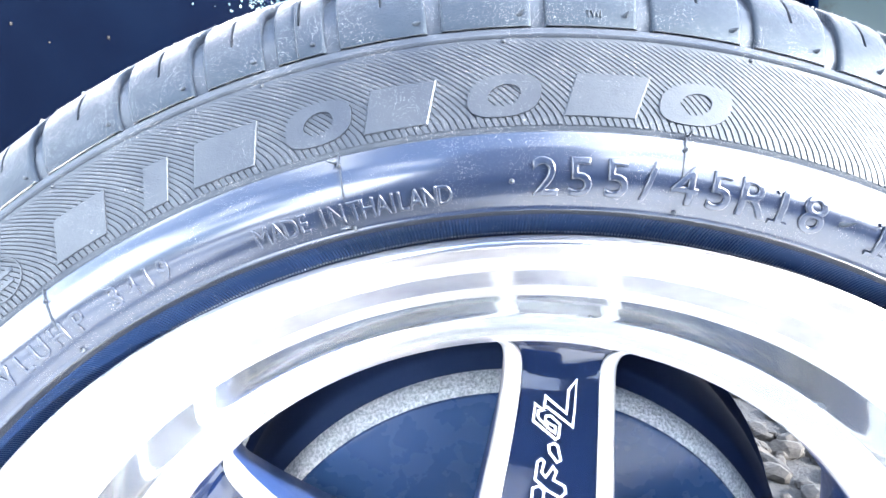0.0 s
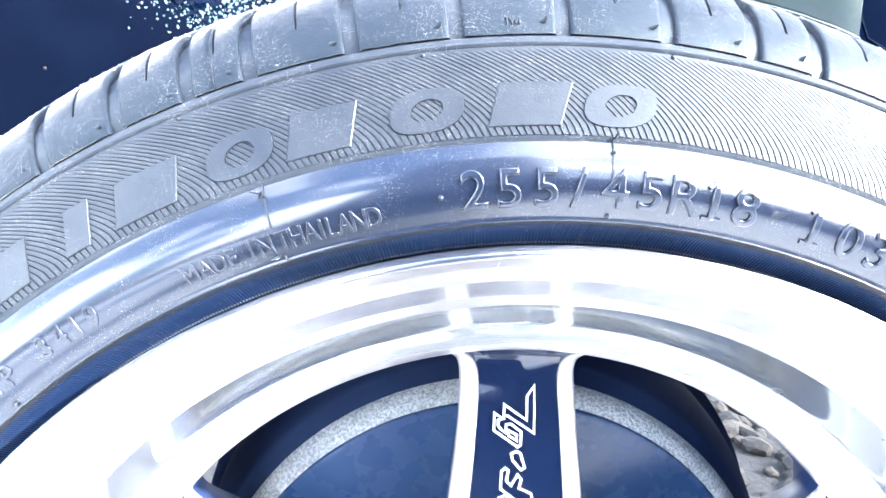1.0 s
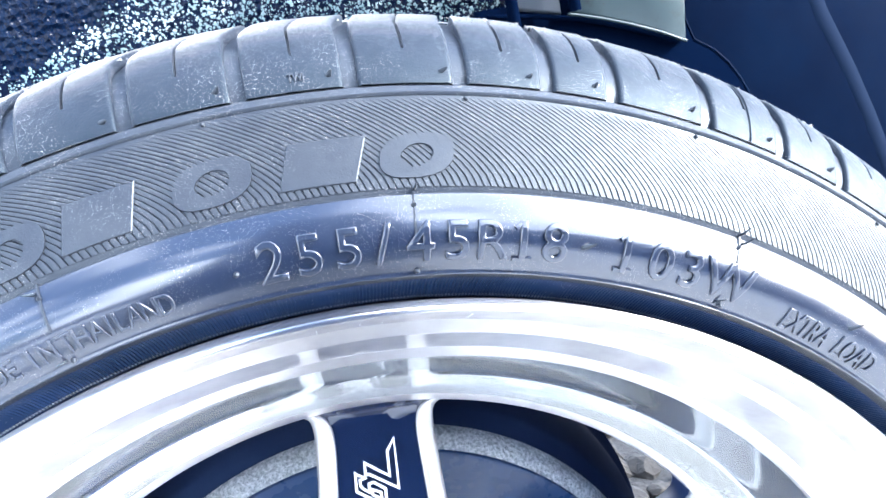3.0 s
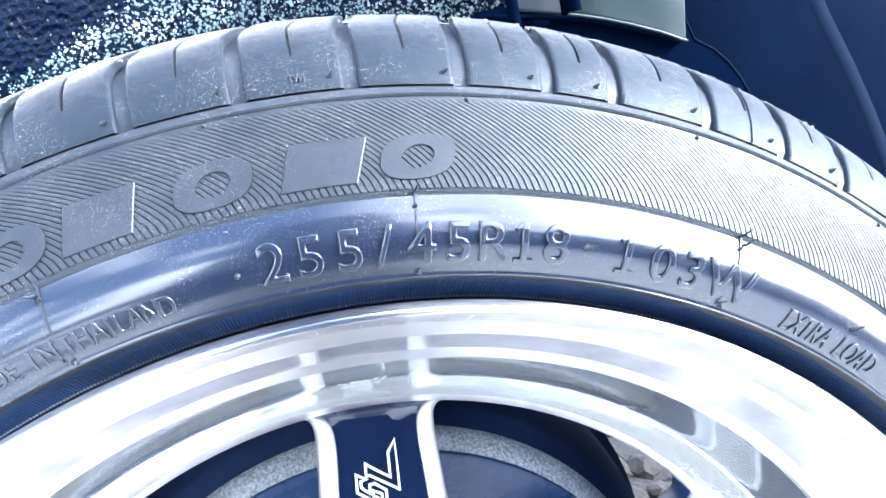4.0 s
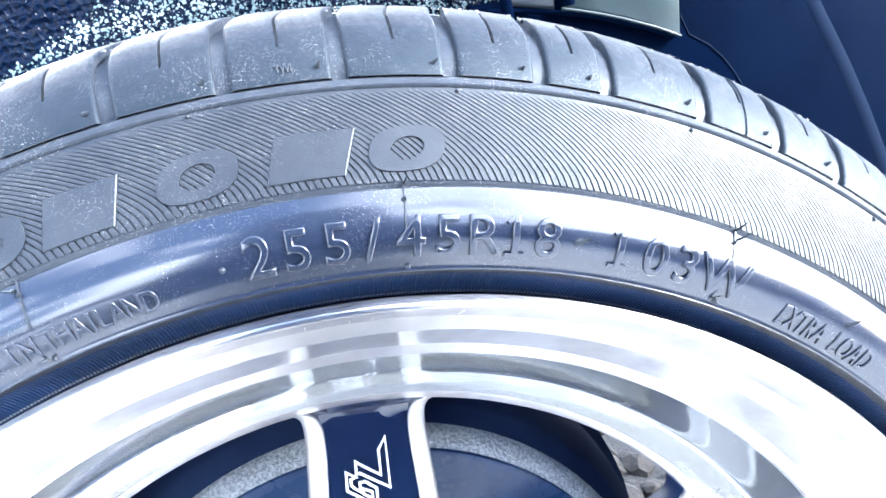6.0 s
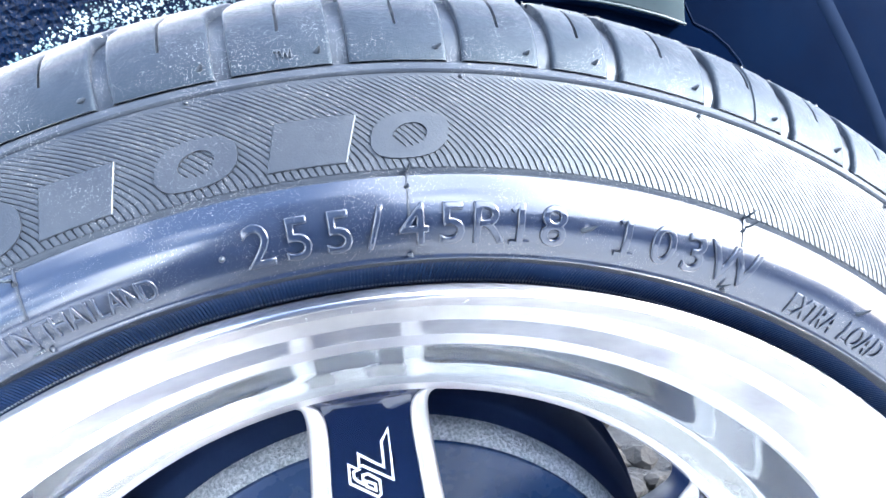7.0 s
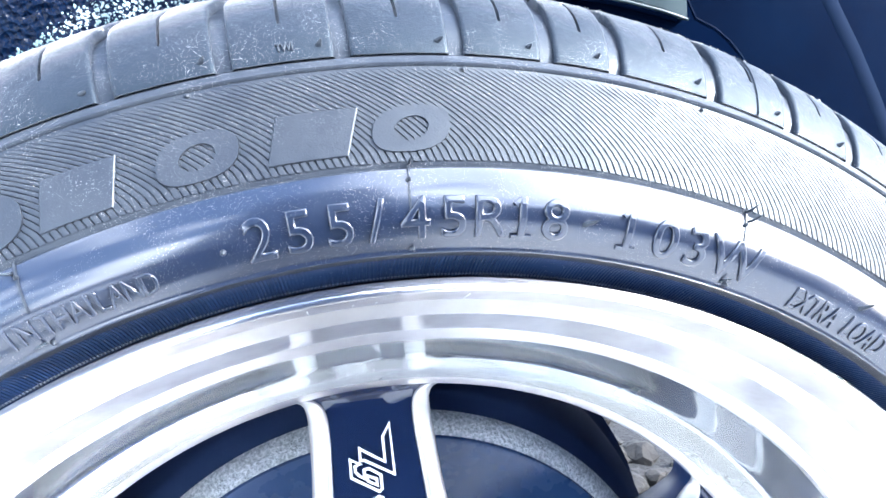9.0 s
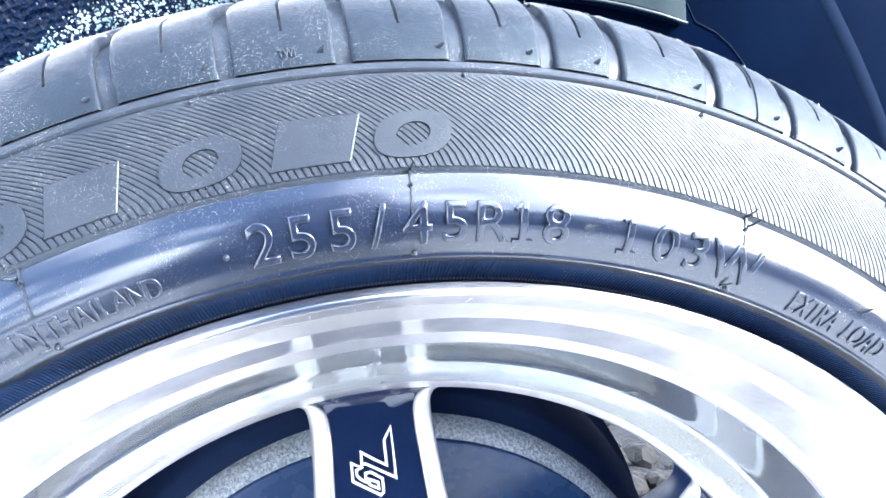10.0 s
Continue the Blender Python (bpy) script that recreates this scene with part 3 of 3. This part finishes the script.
# ---- alloy wheel ----
wheel = thing("alloy_wheel", "polished deep-lip alloy wheel with black spokes and bare metal edges", "wheel")
LIP = smooth_line([(0.2430, -0.0120), (0.2448, -0.0060), (0.2458, -0.0005), (0.2452, 0.0022), (0.2438, 0.0030), (0.2429, 0.0022), (0.2425, 0.0006)], 4)


def faceted(corners, fillet=0.00035):
    """Flat turned bands between corners, each corner rounded off a little."""
    line = [corners[0]]
    for a, b, c in zip(corners, corners[1:], corners[2:]):
        a, b, c = Vector(a), Vector(b), Vector(c)
        p, q = b + (a - b).normalized() * fillet, b + (c - b).normalized() * fillet
        line += [tuple(p + (a - b).normalized() * fillet * 0.6), tuple(p), tuple((p + q + b * 2) / 4), tuple(q), tuple(q + (c - b).normalized() * fillet * 0.6)]
    return line + [corners[-1]]


# from the flange inwards: steep band, step, steep band, step with a short riser, dish, ring round the spokes
part("rim_flange", swept(LIP, 320), POLISHED, wheel, "polished rounded outer flange")
BANDS = [([(0.2424, 0.0004), (0.2423, 0.0001), (0.2361, -0.0131), (0.2360, -0.0134)], "turned_band", TURNED, "turned band, toned grey in place of dark reflections"),
         ([(0.2360, -0.0134), (0.2357, -0.0138), (0.2300, -0.0177), (0.2297, -0.0180)], "lip_step", POLISHED, "bright polished step"),
         ([(0.2297, -0.0180), (0.2295, -0.0184), (0.2201, -0.0323), (0.2199, -0.0327)], "turned_band", TURNED_PALE, "turned band, toned grey in place of dark reflections"),
         ([(0.2199, -0.0327), (0.2195, -0.0330), (0.2152, -0.0358), (0.2143, -0.0392)], "lip_step", POLISHED, "bright polished step")]
for corners, name, mat, label in BANDS:
    part(name, swept(faceted(corners, 0.0002), 320), mat, wheel, label)
DISH = smooth_line([(0.2143, -0.0392), (0.2139, -0.0399), (0.2090, -0.0480), (0.2047, -0.0551), (0.2014, -0.0602), (0.1987, -0.0634), (0.1950, -0.0660), (0.1908, -0.0687), (0.1866, -0.0711)], 4)
part("dish", swept(DISH, 320), BRUSHED, wheel, "mirror-like bare metal dish inside the lip")
part("inner_flange", swept(faceted([(0.1866, -0.0711), (0.1860, -0.0718), (0.1856, -0.0719), (0.1830, -0.0738), (0.1820, -0.0758), (0.1817, -0.0790)], 0.0002), 320), FLANGE_METAL, wheel, "turned bare metal ring round the spokes")
for th, r0, r1 in ((10.68, 0.2400, 0.2362), (13.85, 0.2389, 0.2364), (15.51, 0.2382, 0.2364), (22.0, 0.2405, 0.2364)):
    bm = bmesh.new()
    rows = []
    for k in range(5):
        r = r0 + (r1 - r0) * k / 4
        h = along([(0.2360, -0.0135), (0.2424, 0.0004)], r)[0] + 0.00025
        rows.append([bm.verts.new(polar(r, th + a, h - d)) for a, d in ((-0.05, 0.0003), (0.0, 0.0), (0.05, 0.0003))])
    for p, q in zip(rows, rows[1:]):
        for k in range(2):
            bm.faces.new((p[k], p[k + 1], q[k + 1], q[k]))
    part("tick_mark", bm, DECAL, wheel, "short pale cut across the rim")
BARREL = [(0.1817, -0.0790), (0.1812, -0.0850), (0.1810, -0.1000), (0.1830, -0.1120), (0.1950, -0.1200), (0.2080, -0.1400), (0.2120, -0.2200), (0.2200, -0.2400), (0.2280, -0.2440), (0.2420, -0.2480)]
part("barrel", swept(BARREL, 160), SATIN_BLACK, wheel, "black inner barrel")

SPOKE_H = [(0.050, -0.0575), (0.070, -0.0580), (0.105, -0.0605), (0.130, -0.0635), (0.155, -0.0690), (0.1667, -0.0745), (0.172, -0.0770), (0.176, -0.0783), (0.180, -0.0780), (0.183, -0.0770)]


def spoke_height(v):
    return along(SPOKE_H, v)[0]


# half-widths of the black face and of the machined edge, along the spoke
SPOKE_W = [(0.055, 0.0255, 0.0350), (0.080, 0.0232, 0.0325), (0.105, 0.0210, 0.0302), (0.125, 0.0192, 0.0280), (0.140, 0.0180, 0.0263), (0.152, 0.0172, 0.0253), (0.161, 0.0166, 0.0249)]
# where the edge curls out along the lip: inner and outer points
CURL = [((0.0165, 0.1655), (0.0247, 0.1655)), ((0.0167, 0.1705), (0.0247, 0.1694)), ((0.0172, 0.1728), (0.0249, 0.1716)), ((0.0181, 0.1749), (0.0253, 0.1735)), ((0.0195, 0.1768), (0.0258, 0.1750)),
        ((0.0213, 0.1783), (0.0266, 0.1763)), ((0.0235, 0.1794), (0.0276, 0.1773)), ((0.0258, 0.1801), (0.0288, 0.1781)), ((0.0285, 0.1804), (0.0304, 0.1788)), ((0.0308, 0.1803), (0.0318, 0.1792)), ((0.0329, 0.1798), (0.0331, 0.1795))]
EDGE = [((wi, v), (wo, v)) for v, wi, wo in SPOKE_W] + CURL


def spoke_at(th):
    """One spoke: face, two machined edges, body."""
    turn = Matrix.Rotation(-radians(th), 4, "Z")

    def grid(rows):
        bm = bmesh.new()
        made = [[bm.verts.new(turn @ Vector(p)) for p in row] for row in rows]
        for a, b in zip(made, made[1:]):
            for k in range(len(a) - 1):
                bm.faces.new((a[k], a[k + 1], b[k + 1], b[k]))
        return bm
    def fillet(u, v):
        """The face is a little hollow across; at its end it swells and curves up towards the ring."""
        end = min(1.0, max(0.0, (v - 0.1690) / 0.0050))
        return (0.0019 * end - 0.0007) * (1 - u * u) + 0.0028 * (max(0.0, v - 0.1705) / 0.0120) ** 2 * (1 - u ** 4)
    rows = []
    across = (-1, -0.92, -0.6, -0.3, 0, 0.3, 0.6, 0.92, 1)
    for (wi, v), outer in EDGE[:-3]:
        rows.append([(u * wi, v, spoke_height(v) - 0.0016 + fillet(u, v)) for u in across])
    for r, wi in ((0.1815, 0.0285), (0.1824, 0.0306)):
        rows.append([(u * wi, math.sqrt(r * r - (u * wi) ** 2), spoke_height(r) - 0.0016 + fillet(u, r)) for u in across])
    face = part("spoke", grid(rows), BLACK_GLOSS, wheel, "glossy black spoke face")
    for side in (-1, 1):
        rows, flank = [], []
        for (ui, vi), (uo, vo) in EDGE:
            wide = math.hypot(uo - ui, vo - vi)
            k = min(1.0, wide / 0.008)
            row = []
            for f, drop in ((0.0, 0.0022), (0.07, 0.0004), (0.18, 0.0), (0.40, 0.0003), (0.82, 0.0030), (0.95, 0.0042), (1.0, 0.0060)):
                u, v = ui + (uo - ui) * f, vi + (vo - vi) * f
                row.append((side * u, v, spoke_height(v) - drop * k))
            rows.append(row)
            h = row[-1][2]
            flank.append([row[-1], (side * (uo - 0.0004), vo, h - 0.006), (side * (uo - 0.003), vo, -0.100), (side * (uo - 0.012), vo, -0.106)])
        part("machined_edge", grid(rows), MACHINED, face, "bare machined metal edge")
        part("spoke_side", grid(flank), SATIN_BLACK, face)
    return face, turn


def stroke(points, wide, turn):
    """A closed painted outline of even width, laid just above the spoke's face."""
    bm = bmesh.new()
    n = len(points)
    pts = [Vector(p) for p in points]
    sides = []
    for i in range(n):
        a, b, c = pts[i - 1], pts[i], pts[(i + 1) % n]
        d0, d1 = (b - a).normalized(), (c - b).normalized()
        mid = (Vector((-d0.y, d0.x)) + Vector((-d1.y, d1.x)))
        mid = mid.normalized() if mid.length > 0.2 else Vector((-d1.y, d1.x))
        reach = min(1.8, 1 / max(0.3, mid.dot(Vector((-d1.y, d1.x)))))
        sides.append((b - mid * wide / 2 * reach, b + mid * wide / 2 * reach))

    def lay(p):
        return bm.verts.new(turn @ Vector((p.x, p.y, spoke_height(p.y) - 0.00125)))
    for i in range(n):
        (a0, a1), (b0, b1) = sides[i], sides[(i + 1) % n]
        steps = max(1, int((b0 - a0).length / 0.002))
        rows = [(lay(a0.lerp(b0, k / steps)), lay(a1.lerp(b1, k / steps))) for k in range(steps + 1)]
        for p, q in zip(rows, rows[1:]):
            bm.faces.new((p[0], p[1], q[1], q[0]))
    return bm


spokes = []
for i in range(6):
    spokes.append(spoke_at(15.2 + 60 * i))
# the mark on the spoke: plain outlined shapes
face, turn = spokes[0]
MARK = [[(0.0069, 0.1660), (0.0067, 0.1474), (-0.0047, 0.1546), (-0.0061, 0.1545), (-0.0059, 0.1588), (0.0035, 0.1528), (0.0037, 0.1618)],
        [(-0.0101, 0.1555), (-0.0103, 0.1485), (0.0000, 0.1416), (0.0012, 0.1425), (0.0013, 0.1479), (-0.0030, 0.1511), (-0.0051, 0.1509), (-0.0053, 0.1475), (-0.0074, 0.1491), (-0.0085, 0.1505), (-0.0085, 0.1528), (-0.0063, 0.1533)],
        [(-0.0042, 0.1485), (-0.0006, 0.1467), (-0.0005, 0.1442), (-0.0040, 0.1463)],
        [(-0.0004, 0.1398), (0.0012, 0.1389), (0.0031, 0.1330), (0.0016, 0.1321), (-0.0021, 0.1360), (-0.0027, 0.1388)],
        [(-0.0067, 0.1316), (-0.0051, 0.1328), (-0.0038, 0.1318), (-0.0045, 0.1272), (-0.0025, 0.1253), (-0.0011, 0.1277), (0.0001, 0.1300), (0.0018, 0.1280), (0.0009, 0.1242), (0.0061, 0.1218), (0.0068, 0.1189), (0.0047, 0.1166), (-0.0008, 0.1192), (-0.0069, 0.1238)],
        [(-0.0075, 0.1199), (-0.0048, 0.1210), (-0.0026, 0.1193), (-0.0024, 0.1137), (-0.0073, 0.1133)]]
for line in MARK:
    ob = part("painted_mark", stroke(line, 0.00105, turn), DECAL, face, "white outlined plain shape", smooth=False)
HUBCAP = smooth_line([(0.0, -0.0560), (0.020, -0.0562), (0.030, -0.0580), (0.034, -0.0610), (0.050, -0.0620), (0.066, -0.0640), (0.072, -0.0700), (0.074, -0.1000)], 3)
part("hub", swept(HUBCAP, 96), BLACK_GLOSS, wheel, "black wheel centre")

# ---- brake drum behind the spokes ----
drum = thing("brake_drum", "dark brake drum with rough cast shoulder behind the spokes", "brake drum")
part("drum_face", swept(smooth_line([(0.0, -0.1130), (0.060, -0.1130), (0.090, -0.1140), (0.1200, -0.1150), (0.1370, -0.1155), (0.1390, -0.1158), (0.1396, -0.1170)], 3), 160), DRUM_PAINT, drum, "smooth glossy black drum face")
part("drum_shoulder", swept(smooth_line([(0.1396, -0.1170), (0.1400, -0.1172), (0.1425, -0.1178), (0.1445, -0.1193), (0.1462, -0.1215), (0.1474, -0.1240), (0.1480, -0.1262)], 3), 160), CAST_IRON, drum, "rough bare cast metal shoulder")
part("drum_side", swept(smooth_line([(0.1480, -0.1262), (0.1496, -0.1300), (0.1522, -0.1350), (0.1550, -0.1400), (0.1600, -0.1560), (0.1630, -0.1700), (0.1630, -0.1900), (0.1560, -0.2000), (0.0, -0.2050)], 3), 160), DRUM_SIDE, drum)

# ---- wheel housing behind the tyre ----


def slab(outline, h, thick, bevel=0.003):
    """A flat panel in the wheel's frame with thickness and a rounded rim."""
    bm = bmesh.new()
    n = len(outline)
    cx, cy = sum(p[0] for p in outline) / n, sum(p[1] for p in outline) / n
    rings = []
    for dz, inset in ((-thick, 0.0), (-bevel, 0.0), (-bevel * 0.3, bevel * 0.3), (0.0, bevel)):
        ring = []
        for x, y in outline:
            d = math.hypot(x - cx, y - cy)
            k = 1 - inset / d
            ring.append(bm.verts.new((cx + (x - cx) * k, cy + (y - cy) * k, h + dz)))
        rings.append(ring)
    for a, b in zip(rings, rings[1:]):
        for i in range(n):
            bm.faces.new((a[i - 1], a[i], b[i], b[i - 1]))
    bm.faces.new(rings[-1])
    bm.faces.new(rings[0][::-1])
    return bm


def pipe(points, radius, segments=10, z=None):
    """A bent round bar; with z its points lie in one plane of the wheel's frame."""
    if z is not None:
        points = [(p[0], p[1], z) for p in points]
    bm = bmesh.new()
    rings = []
    for i, p in enumerate(points):
        p = Vector(p)
        d = (Vector(points[min(i + 1, len(points) - 1)]) - Vector(points[max(i - 1, 0)])).normalized()
        s = d.orthogonal().normalized()
        q = d.cross(s)
        rings.append([bm.verts.new(p + (s * math.cos(a) + q * math.sin(a)) * radius) for a in [2 * math.pi * k / segments for k in range(segments)]])
    for a, b in zip(rings, rings[1:]):
        for k in range(segments):
            bm.faces.new((a[k - 1], a[k], b[k], b[k - 1]))
    bm.faces.new(rings[0][::-1])
    bm.faces.new(rings[-1])
    return bm


liner = thing("rough_liner", "black rough-coated inner wheel housing panel glittering in sunlight", "wheel housing")
part("coated_panel", slab([(-0.40, 0.20), (0.40, 0.16), (0.44, 0.62), (-0.40, 0.72)], -0.44, 0.01), UNDERSEAL, liner)
rng = random.Random(11)
shake = np.random.RandomState(5)
points, polys = [], []
PITCH = 0.0017
for i in range(313):
    for j in range(117):
        x, y = -0.245 + PITCH * (i + rng.uniform(-0.6, 0.6)), 0.270 + PITCH * (j + rng.uniform(-0.6, 0.6))
        s = rng.uniform(0.0004, 0.0012)
        ridge = -0.150 + (0.392 - y) * 0.75 + rng.uniform(-0.004, 0.004)        # a thick seam of lumps for the sunlit ridge where the smooth liner ends
        dense = -0.050 - (0.394 - y) * 3.2 + rng.uniform(-0.016, 0.016)         # beyond this lumps crowd as if sunlit; sparse ones before it imitate shade
        beyond = max(0.0, ridge - x)
        if beyond and rng.random() > 0.45 * math.exp(-beyond / 0.010):
            continue
        if not beyond and x > ridge + 0.006 and x < dense:
            s *= 0.6
            if rng.random() < 0.7:
                continue
        if not beyond and x >= dense:
            s *= 1.3
        turn_z, flat, long = rng.uniform(0, 6.28), rng.uniform(0.3, 0.9), rng.uniform(1.0, 1.6)
        p = ball * shake.uniform(0.7, 1.25, (len(ball), 1)) * (s * long, s, s * flat)
        c, d = math.cos(turn_z), math.sin(turn_z)
        polys.append(ball_faces + len(points) * len(ball))
        points.append(np.stack((x + p[:, 0] * c - p[:, 1] * d, y + p[:, 0] * d + p[:, 1] * c, -0.4405 + (0.0018 if beyond else 0.0) + p[:, 2]), 1))
lump_mesh = bpy.data.meshes.new("coating_lump")
lump_mesh.from_pydata(np.concatenate(points).tolist(), [], np.concatenate(polys).tolist())
part("coating_lump", lump_mesh, SUNLIT_LUMP, liner, "shiny lumps of black coating, coloured pale in place of sun glitter", smooth=False, kind="stuff")
smooth_panel = thing("smooth_liner", "smooth dark plastic liner panel with a few specks of grit", "wheel housing")
part("plastic_panel", slab([(-0.75, 0.10), (-0.095, 0.20), (-0.118, 0.348), (-0.150, 0.392), (-0.190, 0.445), (-0.40, 0.72), (-0.80, 0.78)], -0.4388, 0.01, 0.0008), LINER_BLACK, smooth_panel)
for x, y, size in ((-0.3372, 0.3838, 0.0013), (-0.3096, 0.3638, 0.0009), (-0.2597, 0.3590, 0.0014)):
    bm = bmesh.new()
    bmesh.ops.create_icosphere(bm, subdivisions=1, radius=size)
    bmesh.ops.scale(bm, vec=(1.0, 1.2, 0.6), verts=bm.verts)
    bmesh.ops.translate(bm, vec=(x, y, -0.4386), verts=bm.verts)
    part("grit", bm, STONE, smooth_panel, "pale speck of grit", smooth=False)
pale = thing("inner_panel", "pale painted inner body panel with dark dirt spots", "body panel")
part("painted_panel", slab([(0.2640, 0.2805), (0.2847, 0.2706), (0.3018, 0.2612), (0.3228, 0.2483), (0.3403, 0.2357), (0.3469, 0.2636), (0.3588, 0.3077), (0.400, 0.46), (0.310, 0.50), (0.2850, 0.365)], -0.325, 0.008), PALE_PAINT, pale)
part("rolled_rim", pipe([(0.2600, 0.2822), (0.2690, 0.2783), (0.2847, 0.2706), (0.3018, 0.2612), (0.3228, 0.2483), (0.3400, 0.2360)], 0.0011, z=-0.3245), PALE_PAINT, pale, "thin rolled lower rim catching light")
strip = thing("grey_bracket", "narrow grey painted bracket between dark pipes", "bracket")
part("bracket_plate", slab([(0.2263, 0.2962), (0.2575, 0.2829), (0.285, 0.50), (0.245, 0.51)], -0.330, 0.008), GREY_PAINT, strip)


for x0, x1 in ((0.219, 0.250), (0.2635, 0.292)):
    rod = thing("pipe", "thin black pipe running up inside the wheel housing", "pipe", "pipes")
    part("tube", pipe([(x0, 0.283, -0.318), (x0 + (x1 - x0) * 0.3, 0.36, -0.316), (x1, 0.52, -0.320)], 0.0042), MATTE_BLACK, rod)
edge = thing("rubber_edging", "black rubber edging along the pale inner panel", "edging")
part("seal", pipe([(0.205, 0.2985), (0.240, 0.2875), (0.268, 0.2760), (0.2840, 0.2682), (0.3010, 0.2588), (0.3220, 0.2459), (0.3330, 0.2385)], 0.0018, 10, -0.328), MATTE_BLACK, edge)
lower = thing("lower_liner", "matte black liner below the rubber edging", "wheel housing")
part("plastic_panel", slab([(0.180, 0.12), (0.40, 0.04), (0.3900, 0.12), (0.3829, 0.1831), (0.3788, 0.1959), (0.3725, 0.2093), (0.3637, 0.2220), (0.3507, 0.2339), (0.345, 0.262), (0.27, 0.292), (0.20, 0.305)], -0.3335, 0.008), MATTE_BLACK, lower)
part("folded_edge", pipe([(0.3475, 0.2500), (0.3507, 0.2339), (0.3637, 0.2220), (0.3725, 0.2093), (0.3788, 0.1959), (0.3829, 0.1831), (0.3880, 0.1400)], 0.0008, 8, -0.3339), DARK_PLASTIC, lower, "thin folded edge")
side = thing("side_liner", "dark plastic side liner with a pale crease", "wheel housing")
part("plastic_panel", slab([(0.335, 0.100), (0.700, -0.12), (0.820, 0.30), (0.400, 0.52), (0.346, 0.264)], -0.337, 0.01), DARK_PLASTIC, side)
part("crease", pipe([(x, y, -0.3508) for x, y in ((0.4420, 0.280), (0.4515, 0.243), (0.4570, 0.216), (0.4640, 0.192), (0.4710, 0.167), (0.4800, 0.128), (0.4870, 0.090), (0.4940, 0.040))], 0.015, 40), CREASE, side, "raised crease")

# ---- ground ----
bm = bmesh.new()
S = 60.0
cuts = [-S, -8, -3, -1.5, -0.8, -0.4, 0, 0.4, 0.8, 1.2, 1.6, 2.0, 3, 8, S]
verts = [[bm.verts.new((x, y, -0.04)) for x in cuts] for y in cuts]
for a, b in zip(verts, verts[1:]):
    for k in range(len(cuts) - 1):
        bm.faces.new((a[k], a[k + 1], b[k + 1], b[k]))
g = part("ground", bm, GROUND, None, "dark dirt ground", smooth=False)
tagged(g, category="ground", kind="structure")


def strip(name, y0, y1, mat, label, x0=-3.5, x1=3.5, top=0.0):
    """A flat slab of ground cover, its top at height zero or a little over it."""
    bm = bmesh.new()
    bmesh.ops.create_cube(bm, size=1.0)
    bmesh.ops.scale(bm, vec=(x1 - x0, y1 - y0, 0.10), verts=bm.verts)
    bmesh.ops.bevel(bm, geom=bm.edges, offset=0.008, segments=2, affect="EDGES")
    bmesh.ops.translate(bm, vec=((x0 + x1) / 2, (y0 + y1) / 2, top - 0.05), verts=bm.verts)
    tagged(part(name, bm, mat, None, label, smooth=False), category=name.split("_")[0], kind="structure")


strip("pavement", -5.0, -0.130, CONCRETE, "pale concrete yard in front of the wheel", -4.5, 4.5)
strip("asphalt_patch", -1.20, -0.136, ASPHALT, "grey asphalt patch let into the pale concrete", -0.06, 0.09, 0.006)
strip("road", -0.126, 0.300, ASPHALT, "grey asphalt under the wheel")
bm = bmesh.new()
rng = random.Random(3)
shape = bmesh.new()
bmesh.ops.create_icosphere(shape, subdivisions=2, radius=1.0)
unit = [v.co.copy() for v in shape.verts]
faces = [[v.index for v in f.verts] for f in shape.faces]
shape.free()
for i in range(900):
    x, y = rng.uniform(0.0, 1.3), rng.uniform(0.35, 1.6)
    s = rng.uniform(0.012, 0.030)
    m = Matrix.Translation((x, y, s * 0.25 - 0.04)) @ Euler((rng.uniform(-0.4, 0.4), rng.uniform(-0.4, 0.4), rng.uniform(0, 6.28))).to_matrix().to_4x4() @ Matrix.Diagonal((s * rng.uniform(0.9, 1.5), s * rng.uniform(0.7, 1.1), s * rng.uniform(0.45, 0.8), 1))
    vs = [bm.verts.new(m @ (c * rng.uniform(0.80, 1.12))) for c in unit]
    for f in faces:
        bm.faces.new([vs[k] for k in f])
gravel_mesh = bpy.data.meshes.new("gravel")
bm.to_mesh(gravel_mesh)
bm.free()
gravel = part("gravel", gravel_mesh, STONE, None, "brownish grey broken gravel stones lying on the ground", smooth=False)
tagged(gravel, category="gravel", kind="stuff")

# ---- axle that carries drum and housing, and unseen walls added for dark reflections ----
axle = thing("axle", "black axle tube behind the brake drum", "axle")
part("axle_tube", pipe([(0, 0, -0.190), (0, 0, -0.30), (0, 0, -0.46)], 0.035, 24), SATIN_BLACK, axle)
part("strut", pipe([(0, 0.0, -0.445), (0.05, 0.10, -0.452), (0.10, 0.30, -0.460)], 0.030, 16), SATIN_BLACK, axle)


def reflection_wall(name, size, middle, label):
    bm = bmesh.new()
    bmesh.ops.create_cube(bm, size=1.0)
    bmesh.ops.scale(bm, vec=size, verts=bm.verts)
    bmesh.ops.bevel(bm, geom=bm.edges, offset=0.008, segments=2, affect="EDGES")
    bmesh.ops.translate(bm, vec=middle, verts=bm.verts)
    wall = part(name, bm, REFLECTED_DARK, None, label, smooth=False)
    tagged(wall, category="wall", kind="structure")


reflection_wall("reflection_wall_1", (0.285, 0.03, 1.51), (-0.0325, -0.495, 0.753), "unseen narrow dark wall, added for a dark reflection in the tyre")
reflection_wall("reflection_wall_2", (4.7, 0.2, 1.46), (2.15, -2.30, 0.688), "unseen long low dark wall, added for a dark reflected horizon")
